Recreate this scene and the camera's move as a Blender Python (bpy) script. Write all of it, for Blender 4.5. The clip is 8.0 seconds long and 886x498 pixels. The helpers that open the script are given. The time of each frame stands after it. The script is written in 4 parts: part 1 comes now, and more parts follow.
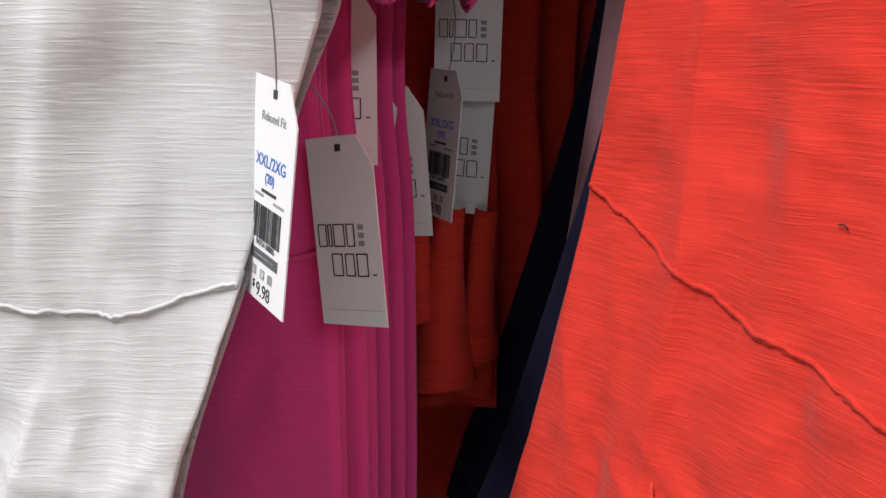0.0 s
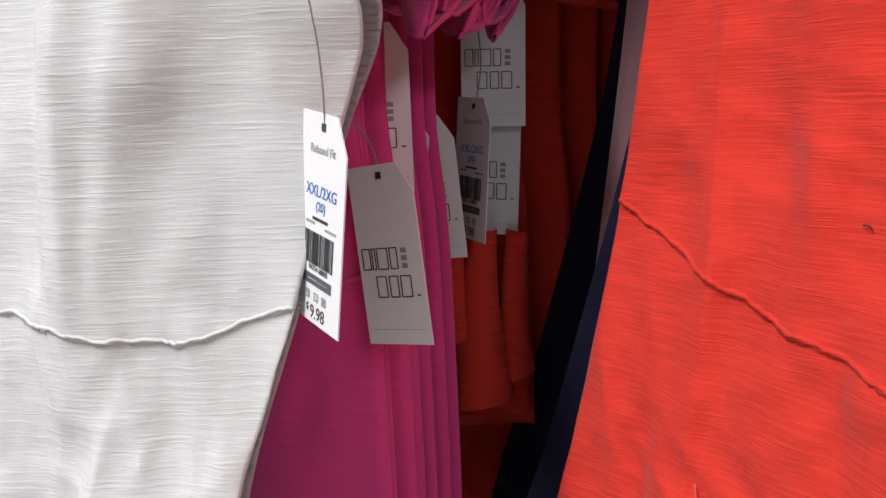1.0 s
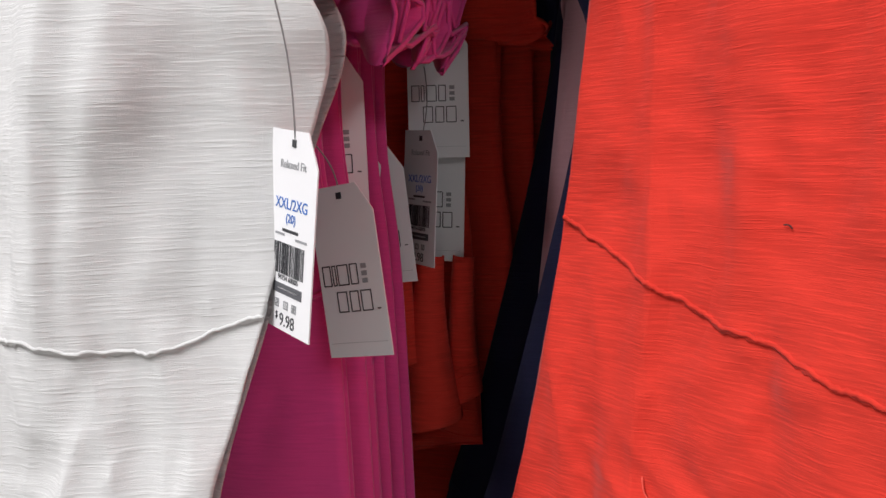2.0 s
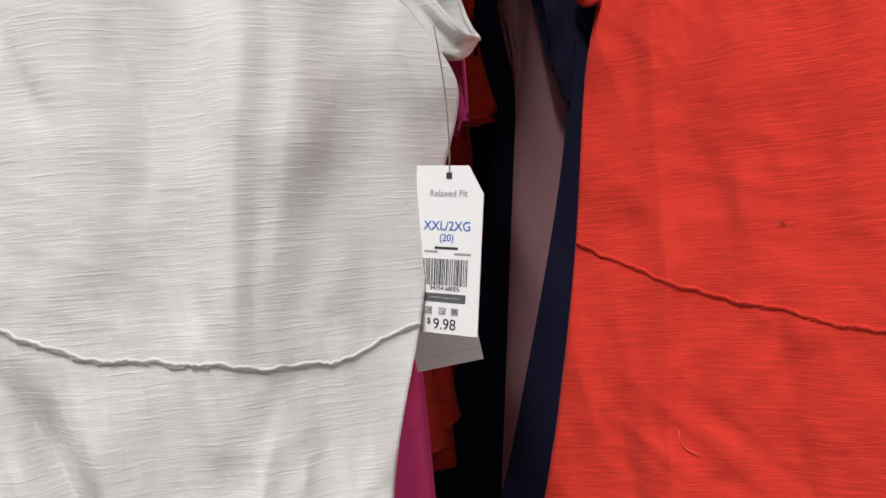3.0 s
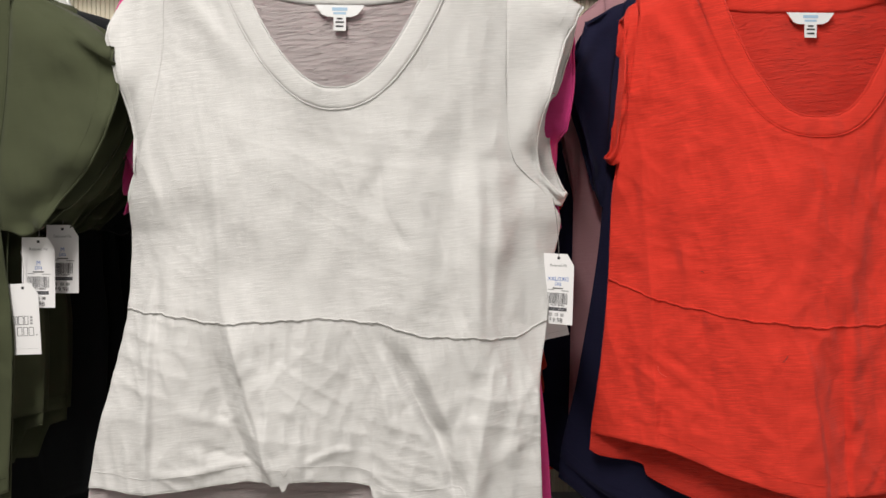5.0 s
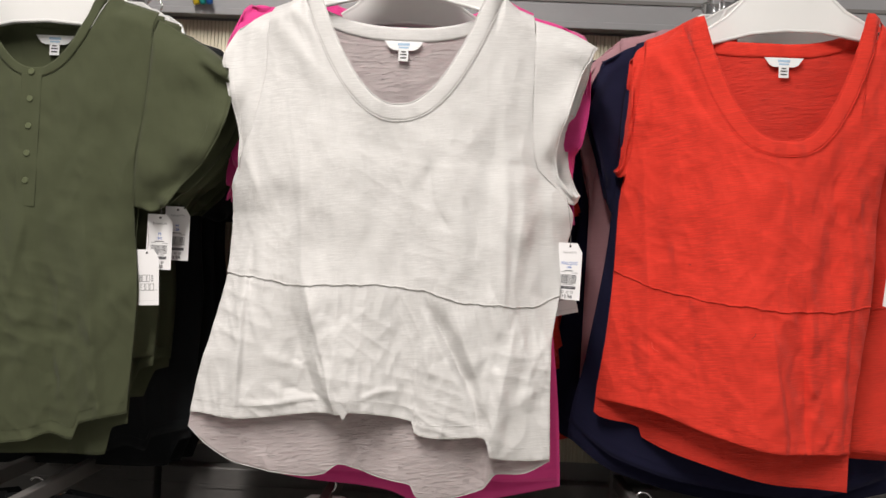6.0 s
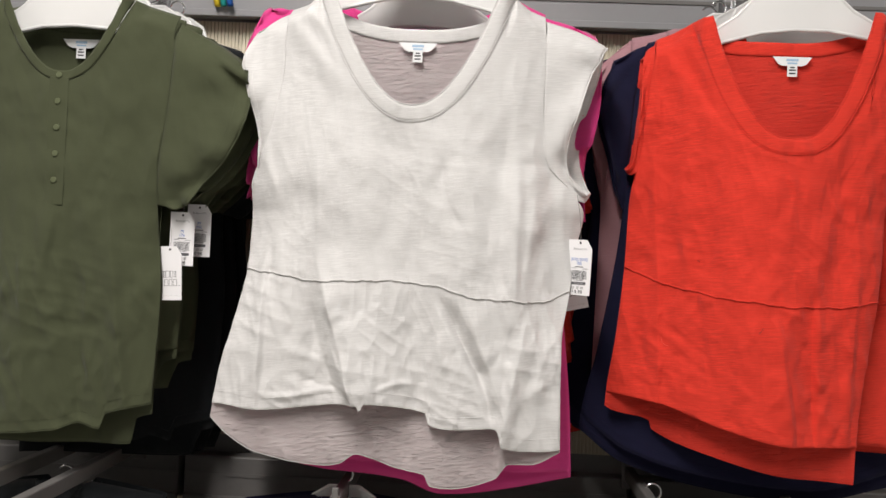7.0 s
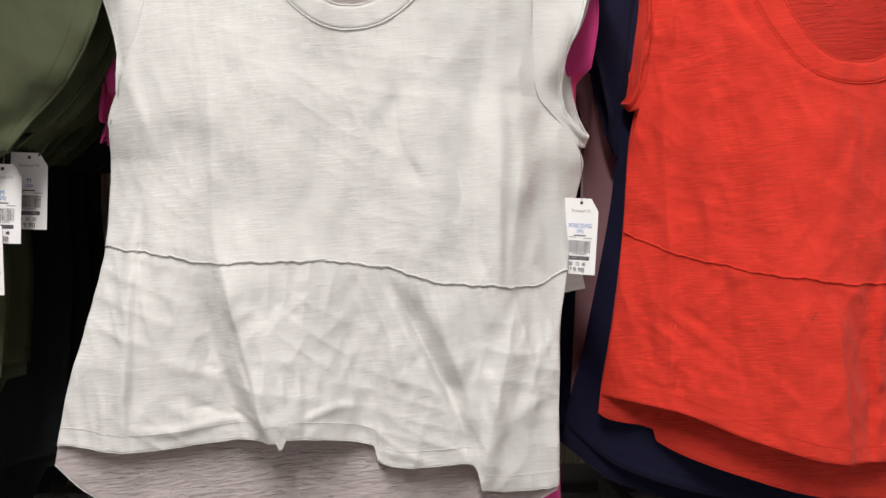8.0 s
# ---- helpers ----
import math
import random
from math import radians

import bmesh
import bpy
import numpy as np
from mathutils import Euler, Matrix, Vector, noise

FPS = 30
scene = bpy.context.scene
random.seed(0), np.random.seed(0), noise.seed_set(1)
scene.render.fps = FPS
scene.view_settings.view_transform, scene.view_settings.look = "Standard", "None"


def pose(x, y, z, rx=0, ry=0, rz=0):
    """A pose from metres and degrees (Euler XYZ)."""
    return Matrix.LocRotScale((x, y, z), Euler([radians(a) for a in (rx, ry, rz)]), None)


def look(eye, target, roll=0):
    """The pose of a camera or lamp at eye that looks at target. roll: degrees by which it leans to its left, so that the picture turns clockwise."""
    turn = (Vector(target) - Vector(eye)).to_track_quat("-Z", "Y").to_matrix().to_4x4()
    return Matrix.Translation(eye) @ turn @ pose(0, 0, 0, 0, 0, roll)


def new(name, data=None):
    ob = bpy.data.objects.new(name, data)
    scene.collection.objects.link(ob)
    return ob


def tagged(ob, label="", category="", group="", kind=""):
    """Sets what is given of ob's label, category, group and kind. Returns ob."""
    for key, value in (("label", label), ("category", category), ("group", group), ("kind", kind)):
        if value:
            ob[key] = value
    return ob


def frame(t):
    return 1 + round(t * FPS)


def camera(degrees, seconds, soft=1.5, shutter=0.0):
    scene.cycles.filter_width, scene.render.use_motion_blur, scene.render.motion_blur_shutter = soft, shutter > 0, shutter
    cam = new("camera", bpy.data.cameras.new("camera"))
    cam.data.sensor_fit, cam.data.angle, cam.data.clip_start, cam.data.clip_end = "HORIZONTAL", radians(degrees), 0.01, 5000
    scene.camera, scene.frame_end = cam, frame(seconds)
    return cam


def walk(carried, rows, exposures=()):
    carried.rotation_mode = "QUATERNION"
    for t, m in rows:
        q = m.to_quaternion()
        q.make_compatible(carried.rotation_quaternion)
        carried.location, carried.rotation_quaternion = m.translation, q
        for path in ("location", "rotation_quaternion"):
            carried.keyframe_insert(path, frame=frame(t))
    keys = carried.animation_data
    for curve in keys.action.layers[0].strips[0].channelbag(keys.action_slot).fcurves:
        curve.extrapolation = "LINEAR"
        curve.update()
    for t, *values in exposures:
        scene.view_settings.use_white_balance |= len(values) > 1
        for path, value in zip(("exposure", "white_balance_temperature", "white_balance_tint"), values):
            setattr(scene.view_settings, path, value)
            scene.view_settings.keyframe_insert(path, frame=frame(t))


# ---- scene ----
cam = camera(54.0, 8.0)
PATH = [
    (0, (0.547, -0.304, 1.462), (-0.231, 1.473, 0.954), 6.5),
    (0.5, (0.541, -0.316, 1.46), (-0.211, 1.486, 1.010), 4.5),
    (1, (0.546, -0.329, 1.462), (-0.28, 1.439, 1.013), 3.7),
    (1.5, (0.553, -0.359, 1.459), (-0.189, 1.462, 1.084), 3.5),
    (1.7, (0.554, -0.359, 1.46), (-0.173, 1.468, 1.083), 3.5),
    (2.8, (0.382, -0.467, 1.363), (0.205, 1.525, 1.396), 2.2),
    (3, (0.31, -0.514, 1.382), (0.367, 1.486, 1.375), 1.2),
    (3.5, (0.237, -0.681, 1.41), (0.533, 1.295, 1.336), 1.6),
    (4, (0.35, -0.898, 1.347), (0.365, 1.1, 1.426), 0.7),
    (4.5, (0.163, -1.083, 1.43), (0.278, 0.914, 1.426), 0.9),
    (4.7, (0.124, -1.136, 1.481), (0.207, 0.861, 1.408), 0.0),
    (5.8, (0.137, -1.488, 1.371), (0.1, 0.51, 1.447), 2.6),
    (6, (0.138, -1.538, 1.366), (0.092, 0.46, 1.422), 2.6),
    (6.5, (0.129, -1.618, 1.4), (0.075, 0.382, 1.391), 2.5),
    (7, (0.155, -1.579, 1.372), (0.059, 0.418, 1.41), 2.6),
    (7.5, (0.083, -1.416, 1.366), (0.073, 0.583, 1.431), 1.4),
    (8, (0.028, -1.122, 1.391), (0.235, 0.867, 1.333), 1.7),
]
EXPOSURES = [(0, -0.1, 6150, 12), (1.7, -0.1, 6150, 12), (3.0, -0.38, 6350, 11), (4.5, -0.46, 6600, 9), (6.0, -0.25, 6700, 12), (8.0, -0.3, 6550, 11)]
walk(cam, [(t, look(eye, target, roll)) for t, eye, target, roll in PATH], EXPOSURES)

# ---- light ----
world = bpy.data.worlds.new("world")
scene.world = world
world.use_nodes = True
world.node_tree.nodes["Background"].inputs[0].default_value = (0.9, 0.95, 1.0, 1)
world.node_tree.nodes["Background"].inputs[1].default_value = 0.18
scene.view_settings.exposure = 0.0
LAMP_POWER = 69.0


# ---- materials ----
def principled(name, color, rough=0.6, metal=0.0):
    m = bpy.data.materials.new(name)
    m.use_nodes = True
    n = m.node_tree
    b = n.nodes["Principled BSDF"]
    b.inputs["Base Color"].default_value = (*color, 1)
    b.inputs["Roughness"].default_value = rough
    b.inputs["Metallic"].default_value = metal
    return m, n, b


def node(n, kind, **values):
    k = n.nodes.new(kind)
    for key, v in values.items():
        k.inputs[key].default_value = v
    return k


def noise_tex(n, coord, scale, detail=3.0, stretch=(1, 1, 1), rough=0.5):
    mp = node(n, "ShaderNodeMapping", Scale=stretch)
    n.links.new(coord, mp.inputs["Vector"])
    t = node(n, "ShaderNodeTexNoise", Scale=scale, Detail=detail, Roughness=rough)
    n.links.new(mp.outputs["Vector"], t.inputs["Vector"])
    return t.outputs["Fac"]


def mixed(n, fac, a, b):
    r = n.nodes.new("ShaderNodeMix")
    r.data_type = "RGBA"
    n.links.new(fac, r.inputs["Factor"])
    for sock, v in (("A", a), ("B", b)):
        s = [q for q in r.inputs if q.name == sock and q.type == "RGBA"][0]
        if isinstance(v, tuple):
            s.default_value = (*v, 1)
        else:
            n.links.new(v, s)
    return [q for q in r.outputs if q.type == "RGBA"][0]


def curve_of(n, fac, lo, hi):
    r = node(n, "ShaderNodeMapRange")
    r.inputs["From Min"].default_value, r.inputs["From Max"].default_value = lo, hi
    n.links.new(fac, r.inputs["Value"])
    return r.outputs["Result"]


def bump(n, b, height, strength, distance, normal=None):
    k = node(n, "ShaderNodeBump", Strength=strength, Distance=distance)
    n.links.new(height, k.inputs["Height"])
    if normal:
        n.links.new(normal, k.inputs["Normal"])
    n.links.new(k.outputs["Normal"], b.inputs["Normal"])
    return k.outputs["Normal"]


def crumple(n, field, gate):
    """Thin irregular valleys where a soft field crosses its middle, fading in and out."""
    off = node(n, "ShaderNodeMath")
    off.operation = "SUBTRACT"
    off.inputs[1].default_value = 0.5
    n.links.new(field, off.inputs[0])
    size = node(n, "ShaderNodeMath")
    size.operation = "ABSOLUTE"
    n.links.new(off.outputs[0], size.inputs[0])
    line = node(n, "ShaderNodeMath")
    line.operation = "MULTIPLY"
    n.links.new(curve_of(n, size.outputs[0], 0.0, 0.10), line.inputs[0])
    n.links.new(curve_of(n, gate, 0.42, 0.66), line.inputs[1])
    return line.outputs[0]


def slub(name, color, dark=0.82, streak=1.0, sheen=0.25, thin=0.12, crush=0.6):
    """Slub jersey: fine horizontal thread streaks, soft blotches and a knit grain."""
    m, n, b = principled(name, color, 0.92)
    co = n.nodes.new("ShaderNodeTexCoord").outputs["Object"]
    tilt = node(n, "ShaderNodeMapping")
    tilt.inputs["Rotation"].default_value = (0, radians(6), 0)
    n.links.new(co, tilt.inputs["Vector"])
    co = tilt.outputs["Vector"]
    fine = noise_tex(n, co, 1.0, 2.0, (60, 60, 1500))
    slubs = noise_tex(n, co, 1.0, 4.0, (38, 38, 680), 0.6)
    rumple = noise_tex(n, co, 1.0, 1.2, (30, 30, 17), 0.4)
    wrinkle = noise_tex(n, co, 1.0, 1.2, (11, 11, 5), 0.4)
    grain = noise_tex(n, co, 1500.0, 1.0)
    blot = noise_tex(n, co, 9.0, 3.0)
    broad = noise_tex(n, co, 1.0, 3.0, (20, 20, 250), 0.6)
    ridge = noise_tex(n, co, 1.0, 1.0, (13, 13, 6.5), 0.4)
    ridge = crumple(n, ridge, noise_tex(n, co, 6.0, 1.0))
    lo = tuple(c * dark for c in color)
    base = mixed(n, curve_of(n, slubs, 0.40, 0.62), lo, color)
    base = mixed(n, curve_of(n, broad, 0.52, 0.7), base, tuple(c * (0.5 + 0.5 * dark) for c in color))
    base = mixed(n, curve_of(n, blot, 0.2, 0.9), tuple(c * 0.9 for c in color), base)
    n.links.new(base, b.inputs["Base Color"])
    nrm = bump(n, b, wrinkle, 0.6, 0.02)
    nrm = bump(n, b, rumple, crush, 0.0075, nrm)
    nrm = bump(n, b, ridge, 0.3 * crush, 0.003, nrm)
    nrm = bump(n, b, curve_of(n, broad, 0.42, 0.7), 0.25 * streak, 0.0005, nrm)
    nrm = bump(n, b, curve_of(n, slubs, 0.5, 0.72), 0.45 * streak, 0.00042, nrm)
    nrm = bump(n, b, fine, 0.3 * streak, 0.0003, nrm)
    bump(n, b, grain, 0.25, 0.0003, nrm)
    b.inputs["Sheen Weight"].default_value = sheen
    b.inputs["Sheen Roughness"].default_value = 0.5
    b.inputs["Specular IOR Level"].default_value = 0.15
    if thin:
        tr = node(n, "ShaderNodeBsdfTranslucent")
        n.links.new(base, tr.inputs["Color"])
        mx = node(n, "ShaderNodeMixShader", Fac=thin)
        out = n.nodes["Material Output"]
        n.links.new(b.outputs[0], mx.inputs[1])
        n.links.new(tr.outputs[0], mx.inputs[2])
        n.links.new(mx.outputs[0], out.inputs["Surface"])
    return m


def speckled(name, color, rough, amount=0.12, scale=30.0, metal=0.0, relief=0.0):
    m, n, b = principled(name, color, rough, metal)
    co = n.nodes.new("ShaderNodeTexCoord").outputs["Object"]
    a = noise_tex(n, co, scale, 4.0)
    c = noise_tex(n, co, scale * 0.12, 2.0)
    base = mixed(n, a, tuple(v * (1 - amount) for v in color), tuple(min(1, v * (1 + amount)) for v in color))
    base = mixed(n, curve_of(n, c, 0.3, 0.8), base, tuple(v * (1 - amount) for v in color))
    n.links.new(base, b.inputs["Base Color"])
    if relief:
        bump(n, b, a, 0.3, relief)
    return m


WHITE = slub("white_jersey", (0.78, 0.77, 0.76), 0.76, 1.35, crush=0.9)
# Coarser slub; pink tint and paler base stand in for magenta bounce light.
WHITE_INSIDE_BOUNCE = slub("white_jersey_inside_bounce", (0.84, 0.76, 0.76), 0.76, 6.0, thin=0.4)
CORAL = slub("coral_jersey", (0.86, 0.055, 0.034), 0.64, 1.45, sheen=0.08, crush=1.6)
CORAL_INSIDE = slub("coral_jersey_inside", (0.84, 0.055, 0.036), 0.66, 4.5, sheen=0.08)
MAGENTA = slub("magenta_jersey", (0.78, 0.065, 0.29), 0.85)
NAVY = slub("navy_jersey", (0.011, 0.011, 0.034), 0.8, sheen=0.04, thin=0)
MAUVE = slub("pink_jersey", (0.46, 0.25, 0.28), 0.9)
OLIVE = slub("olive_jersey", (0.062, 0.070, 0.038), 0.92, 0.3, 0.10, 0, crush=1.1)
BLACK = slub("black_jersey", (0.012, 0.014, 0.016), 0.8, 0.5, 0.1, 0)
CARD, _n, _b = principled("card", (0.80, 0.79, 0.80), 0.45)
INK, _n, _b = principled("black_ink", (0.03, 0.03, 0.035), 0.5)
GREY_INK, _n, _b = principled("grey_ink", (0.30, 0.30, 0.31), 0.5)
DARK_INK, _n, _b = principled("dark_grey_ink", (0.09, 0.09, 0.10), 0.5)
PALE_INK, _n, _b = principled("pale_ink", (0.36, 0.52, 0.68), 0.5)
BLUE_INK, _n, _b = principled("blue_ink", (0.02, 0.13, 0.48), 0.5)
FIBRE_DARK, _n, _b = principled("dark_fibre", (0.05, 0.02, 0.02), 0.8)
FIBRE_PALE, _n, _b = principled("pale_fibre", (0.85, 0.11, 0.075), 0.8)
STRING, _n, _b = principled("string", (0.22, 0.21, 0.21), 0.5)
SATIN = speckled("satin_label", (0.80, 0.81, 0.82), 0.35, 0.04, 200)
PLASTIC, _n, _b = principled("hanger_plastic", (0.88, 0.88, 0.87), 0.28)
_b.inputs["Transmission Weight"].default_value = 0.3
STEEL = speckled("grey_enamel", (0.26, 0.26, 0.27), 0.4, 0.08, 60)
DARKSTEEL = speckled("dark_enamel", (0.15, 0.143, 0.138), 0.45, 0.15, 60)
CHROME = speckled("chrome", (0.55, 0.55, 0.56), 0.22, 0.05, 90, 1.0)
CREAM = speckled("cream_board", (0.74, 0.68, 0.54), 0.6, 0.06, 40, 0.0, 0.0003)
FLOOR = speckled("vinyl_floor", (0.36, 0.345, 0.32), 0.35, 0.1, 25)
PLASTER = speckled("pale_paint", (0.30, 0.30, 0.295), 0.7, 0.05, 20)
TAUPE = slub("taupe_jersey", (0.07, 0.058, 0.055), 0.9, 0.5, 0.1, 0)
BUTTON = speckled("green_button", (0.10, 0.115, 0.06), 0.35, 0.1, 300)
YELLOW, _n, _b = principled("yellow_card", (0.75, 0.55, 0.03), 0.5)
RED_INK, _n, _b = principled("red_ink", (0.55, 0.03, 0.03), 0.5)
TEAL, _n, _b = principled("teal_print", (0.02, 0.35, 0.32), 0.4)


# ---- mesh helpers ----
def mesh_of(name, verts, faces, mat, smooth=True):
    me = bpy.data.meshes.new(name)
    me.from_pydata([tuple(float(c) for c in v) for v in verts], [], faces)
    if smooth:
        me.polygons.foreach_set("use_smooth", [True] * len(me.polygons))
    me.materials.append(mat)
    me.update()
    return me


def part(name, me, parent, label=""):
    ob = new(name, me)
    ob.parent = parent
    if label:
        tagged(ob, label)
    return ob


def bm_mesh(name, bm, mat, smooth=False):
    me = bpy.data.meshes.new(name)
    bm.normal_update()
    bm.to_mesh(me)
    bm.free()
    if smooth:
        me.polygons.foreach_set("use_smooth", [True] * len(me.polygons))
    me.materials.append(mat)
    return me


def box_bm(lo, hi, bevel=0.0, bm=None):
    bm = bm or bmesh.new()
    v = [bm.verts.new((x, y, z)) for x in (lo[0], hi[0]) for y in (lo[1], hi[1]) for z in (lo[2], hi[2])]
    made = []
    for f in ((0, 1, 3, 2), (4, 6, 7, 5), (0, 4, 5, 1), (2, 3, 7, 6), (0, 2, 6, 4), (1, 5, 7, 3)):
        made.append(bm.faces.new([v[i] for i in f]))
    if bevel:
        edges = {e for f in made for e in f.edges}
        bmesh.ops.bevel(bm, geom=list(edges), offset=bevel, segments=2, affect="EDGES", profile=0.5)
    return bm


def box(name, lo, hi, mat, bevel=0.0):
    return bm_mesh(name, box_bm(lo, hi, bevel), mat)


def tube(name, pts, r, mat, sides=8, closed=False):
    """A tube of radius r (a number or one for each point) along pts."""
    pts = [Vector(p) for p in pts]
    rs = r if isinstance(r, (list, tuple)) else [r] * len(pts)
    verts, faces = [], []
    for i, p in enumerate(pts):
        d = (pts[min(i + 1, len(pts) - 1)] - pts[max(i - 1, 0)]).normalized()
        a = d.orthogonal().normalized() if i == 0 else (a - d * a.dot(d)).normalized()
        b = d.cross(a)
        for k in range(sides):
            w = 2 * math.pi * k / sides
            verts.append(p + rs[i] * (math.cos(w) * a + math.sin(w) * b))
    for i in range(len(pts) - 1):
        for k in range(sides):
            q = (k + 1) % sides
            faces.append((i * sides + k, i * sides + q, (i + 1) * sides + q, (i + 1) * sides + k))
    faces.append(tuple(range(sides))[::-1])
    faces.append(tuple((len(pts) - 1) * sides + k for k in range(sides)))
    return mesh_of(name, verts, faces, mat)


def grid(name, X, Y, Z, mat, wrap=False):
    nv, nu = X.shape
    verts = np.stack([X, Y, Z], -1).reshape(-1, 3)
    faces = []
    for i in range(nv - 1):
        for j in range(nu - (0 if wrap else 1)):
            q = (j + 1) % nu
            faces.append((i * nu + j, i * nu + q, (i + 1) * nu + q, (i + 1) * nu + j))
    return mesh_of(name, verts, faces, mat)


def thick(ob, t):
    m = ob.modifiers.new("cloth", "SOLIDIFY")
    m.thickness, m.offset = t, 0.0
    return ob


def knots(pairs, v):
    """A smooth curve through a few (place, value) pairs."""
    pairs = sorted(pairs)
    a = np.array([p[0] for p in pairs], float)
    b = np.array([p[1] for p in pairs], float)
    v = np.clip(np.asarray(v, float), a[0], a[-1])
    g = np.diff(b) / np.diff(a)
    s = np.concatenate([g[:1], np.where(g[:-1] * g[1:] > 0, 2 * g[:-1] * g[1:] / (g[:-1] + g[1:] + 1e-12), 0.0), g[-1:]])
    i = np.clip(np.searchsorted(a, v) - 1, 0, len(a) - 2)
    h = a[i + 1] - a[i]
    t = (v - a[i]) / h
    return (b[i] * (1 + 2 * t) * (1 - t) ** 2 + s[i] * h * t * (1 - t) ** 2
            + b[i + 1] * t * t * (3 - 2 * t) + s[i + 1] * h * t * t * (t - 1))


def ripple(x, z, seed, amp, zref):
    """Drape: soft vertical pleats that grow downwards, and small cross wrinkles."""
    r = np.random.RandomState(seed)
    low = np.clip((zref - z) / 0.5, 0.08, 1.2)
    h = np.zeros_like(x)
    for i in range(5):
        k, p, tilt = r.uniform(14, 46), r.uniform(0, 6.28), r.uniform(-5, 5)
        h += amp * (26 / (k + 12)) * 0.55 * low * np.sin(k * x + tilt * (z - zref) + p)
    for i in range(7):
        kx, kz, p = r.uniform(-60, 60), r.uniform(25, 85), r.uniform(0, 6.28)
        gate = 0.5 + 0.5 * np.sin(r.uniform(5, 15) * x + r.uniform(5, 15) * z + r.uniform(0, 6.28))
        h += amp * 0.07 * gate * np.sin(kx * x + kz * z + p)
    return h


def crease(x, z, f):
    """A fold along a line: (xa, za, xb, zb, width on one side, width on the other, depth)."""
    xa, za, xb, zb, w1, w2, d = f
    ex, ez = xb - xa, zb - za
    n = math.hypot(ex, ez)
    t = ((x - xa) * ex + (z - za) * ez) / n / n
    s = ((x - xa) * ez - (z - za) * ex) / n
    end = np.clip((t + 0.15) / 0.4, 0, 1) * np.clip((1.15 - t) / 0.4, 0, 1)
    end = end * end * (3 - 2 * end)
    if abs(d) < 0.0046:
        s = s + 0.05 * n * np.sin(5.0 * t + 37 * xa)
    w = np.where(s < 0, w1, w2)
    return d * np.exp(-np.abs(s / w) ** (1.25 if d < -0.009 else 2)) * end


def crinkles(x, z, seed, upper, lower, zmid):
    """Small sharp-edged wrinkles in patches; upper and lower set their height above and below zmid."""
    r = np.random.RandomState(seed + 900)
    h = np.zeros_like(x)
    for i in range(26):
        a = r.normal(1.3, 0.3) if i % 4 == 3 else r.normal(0.0, 0.32)
        wave = r.uniform(0.022, 0.060)
        k = math.pi / wave
        bend_x, bend_z = r.uniform(8, 30, 2)
        q = k * (x * math.cos(a) + z * math.sin(a)) + 1.3 * np.sin(bend_x * x + bend_z * z + r.uniform(0, 6.28)) + r.uniform(0, 6.28)
        gx, gz, gp, gq = r.uniform(6, 22), r.uniform(6, 22), r.uniform(0, 6.28), r.uniform(0, 6.28)
        gate = np.clip((np.sin(gx * x + gp) * np.sin(gz * z + gq) - 0.25) / 0.6, 0, 1)
        h -= 0.07 * wave * (1 - np.abs(np.sin(q))) ** 1.6 * gate
    t = np.clip((zmid + 0.06 - z) / 0.12, 0, 1)
    return h * (upper + (lower - upper) * t * t * (3 - 2 * t))


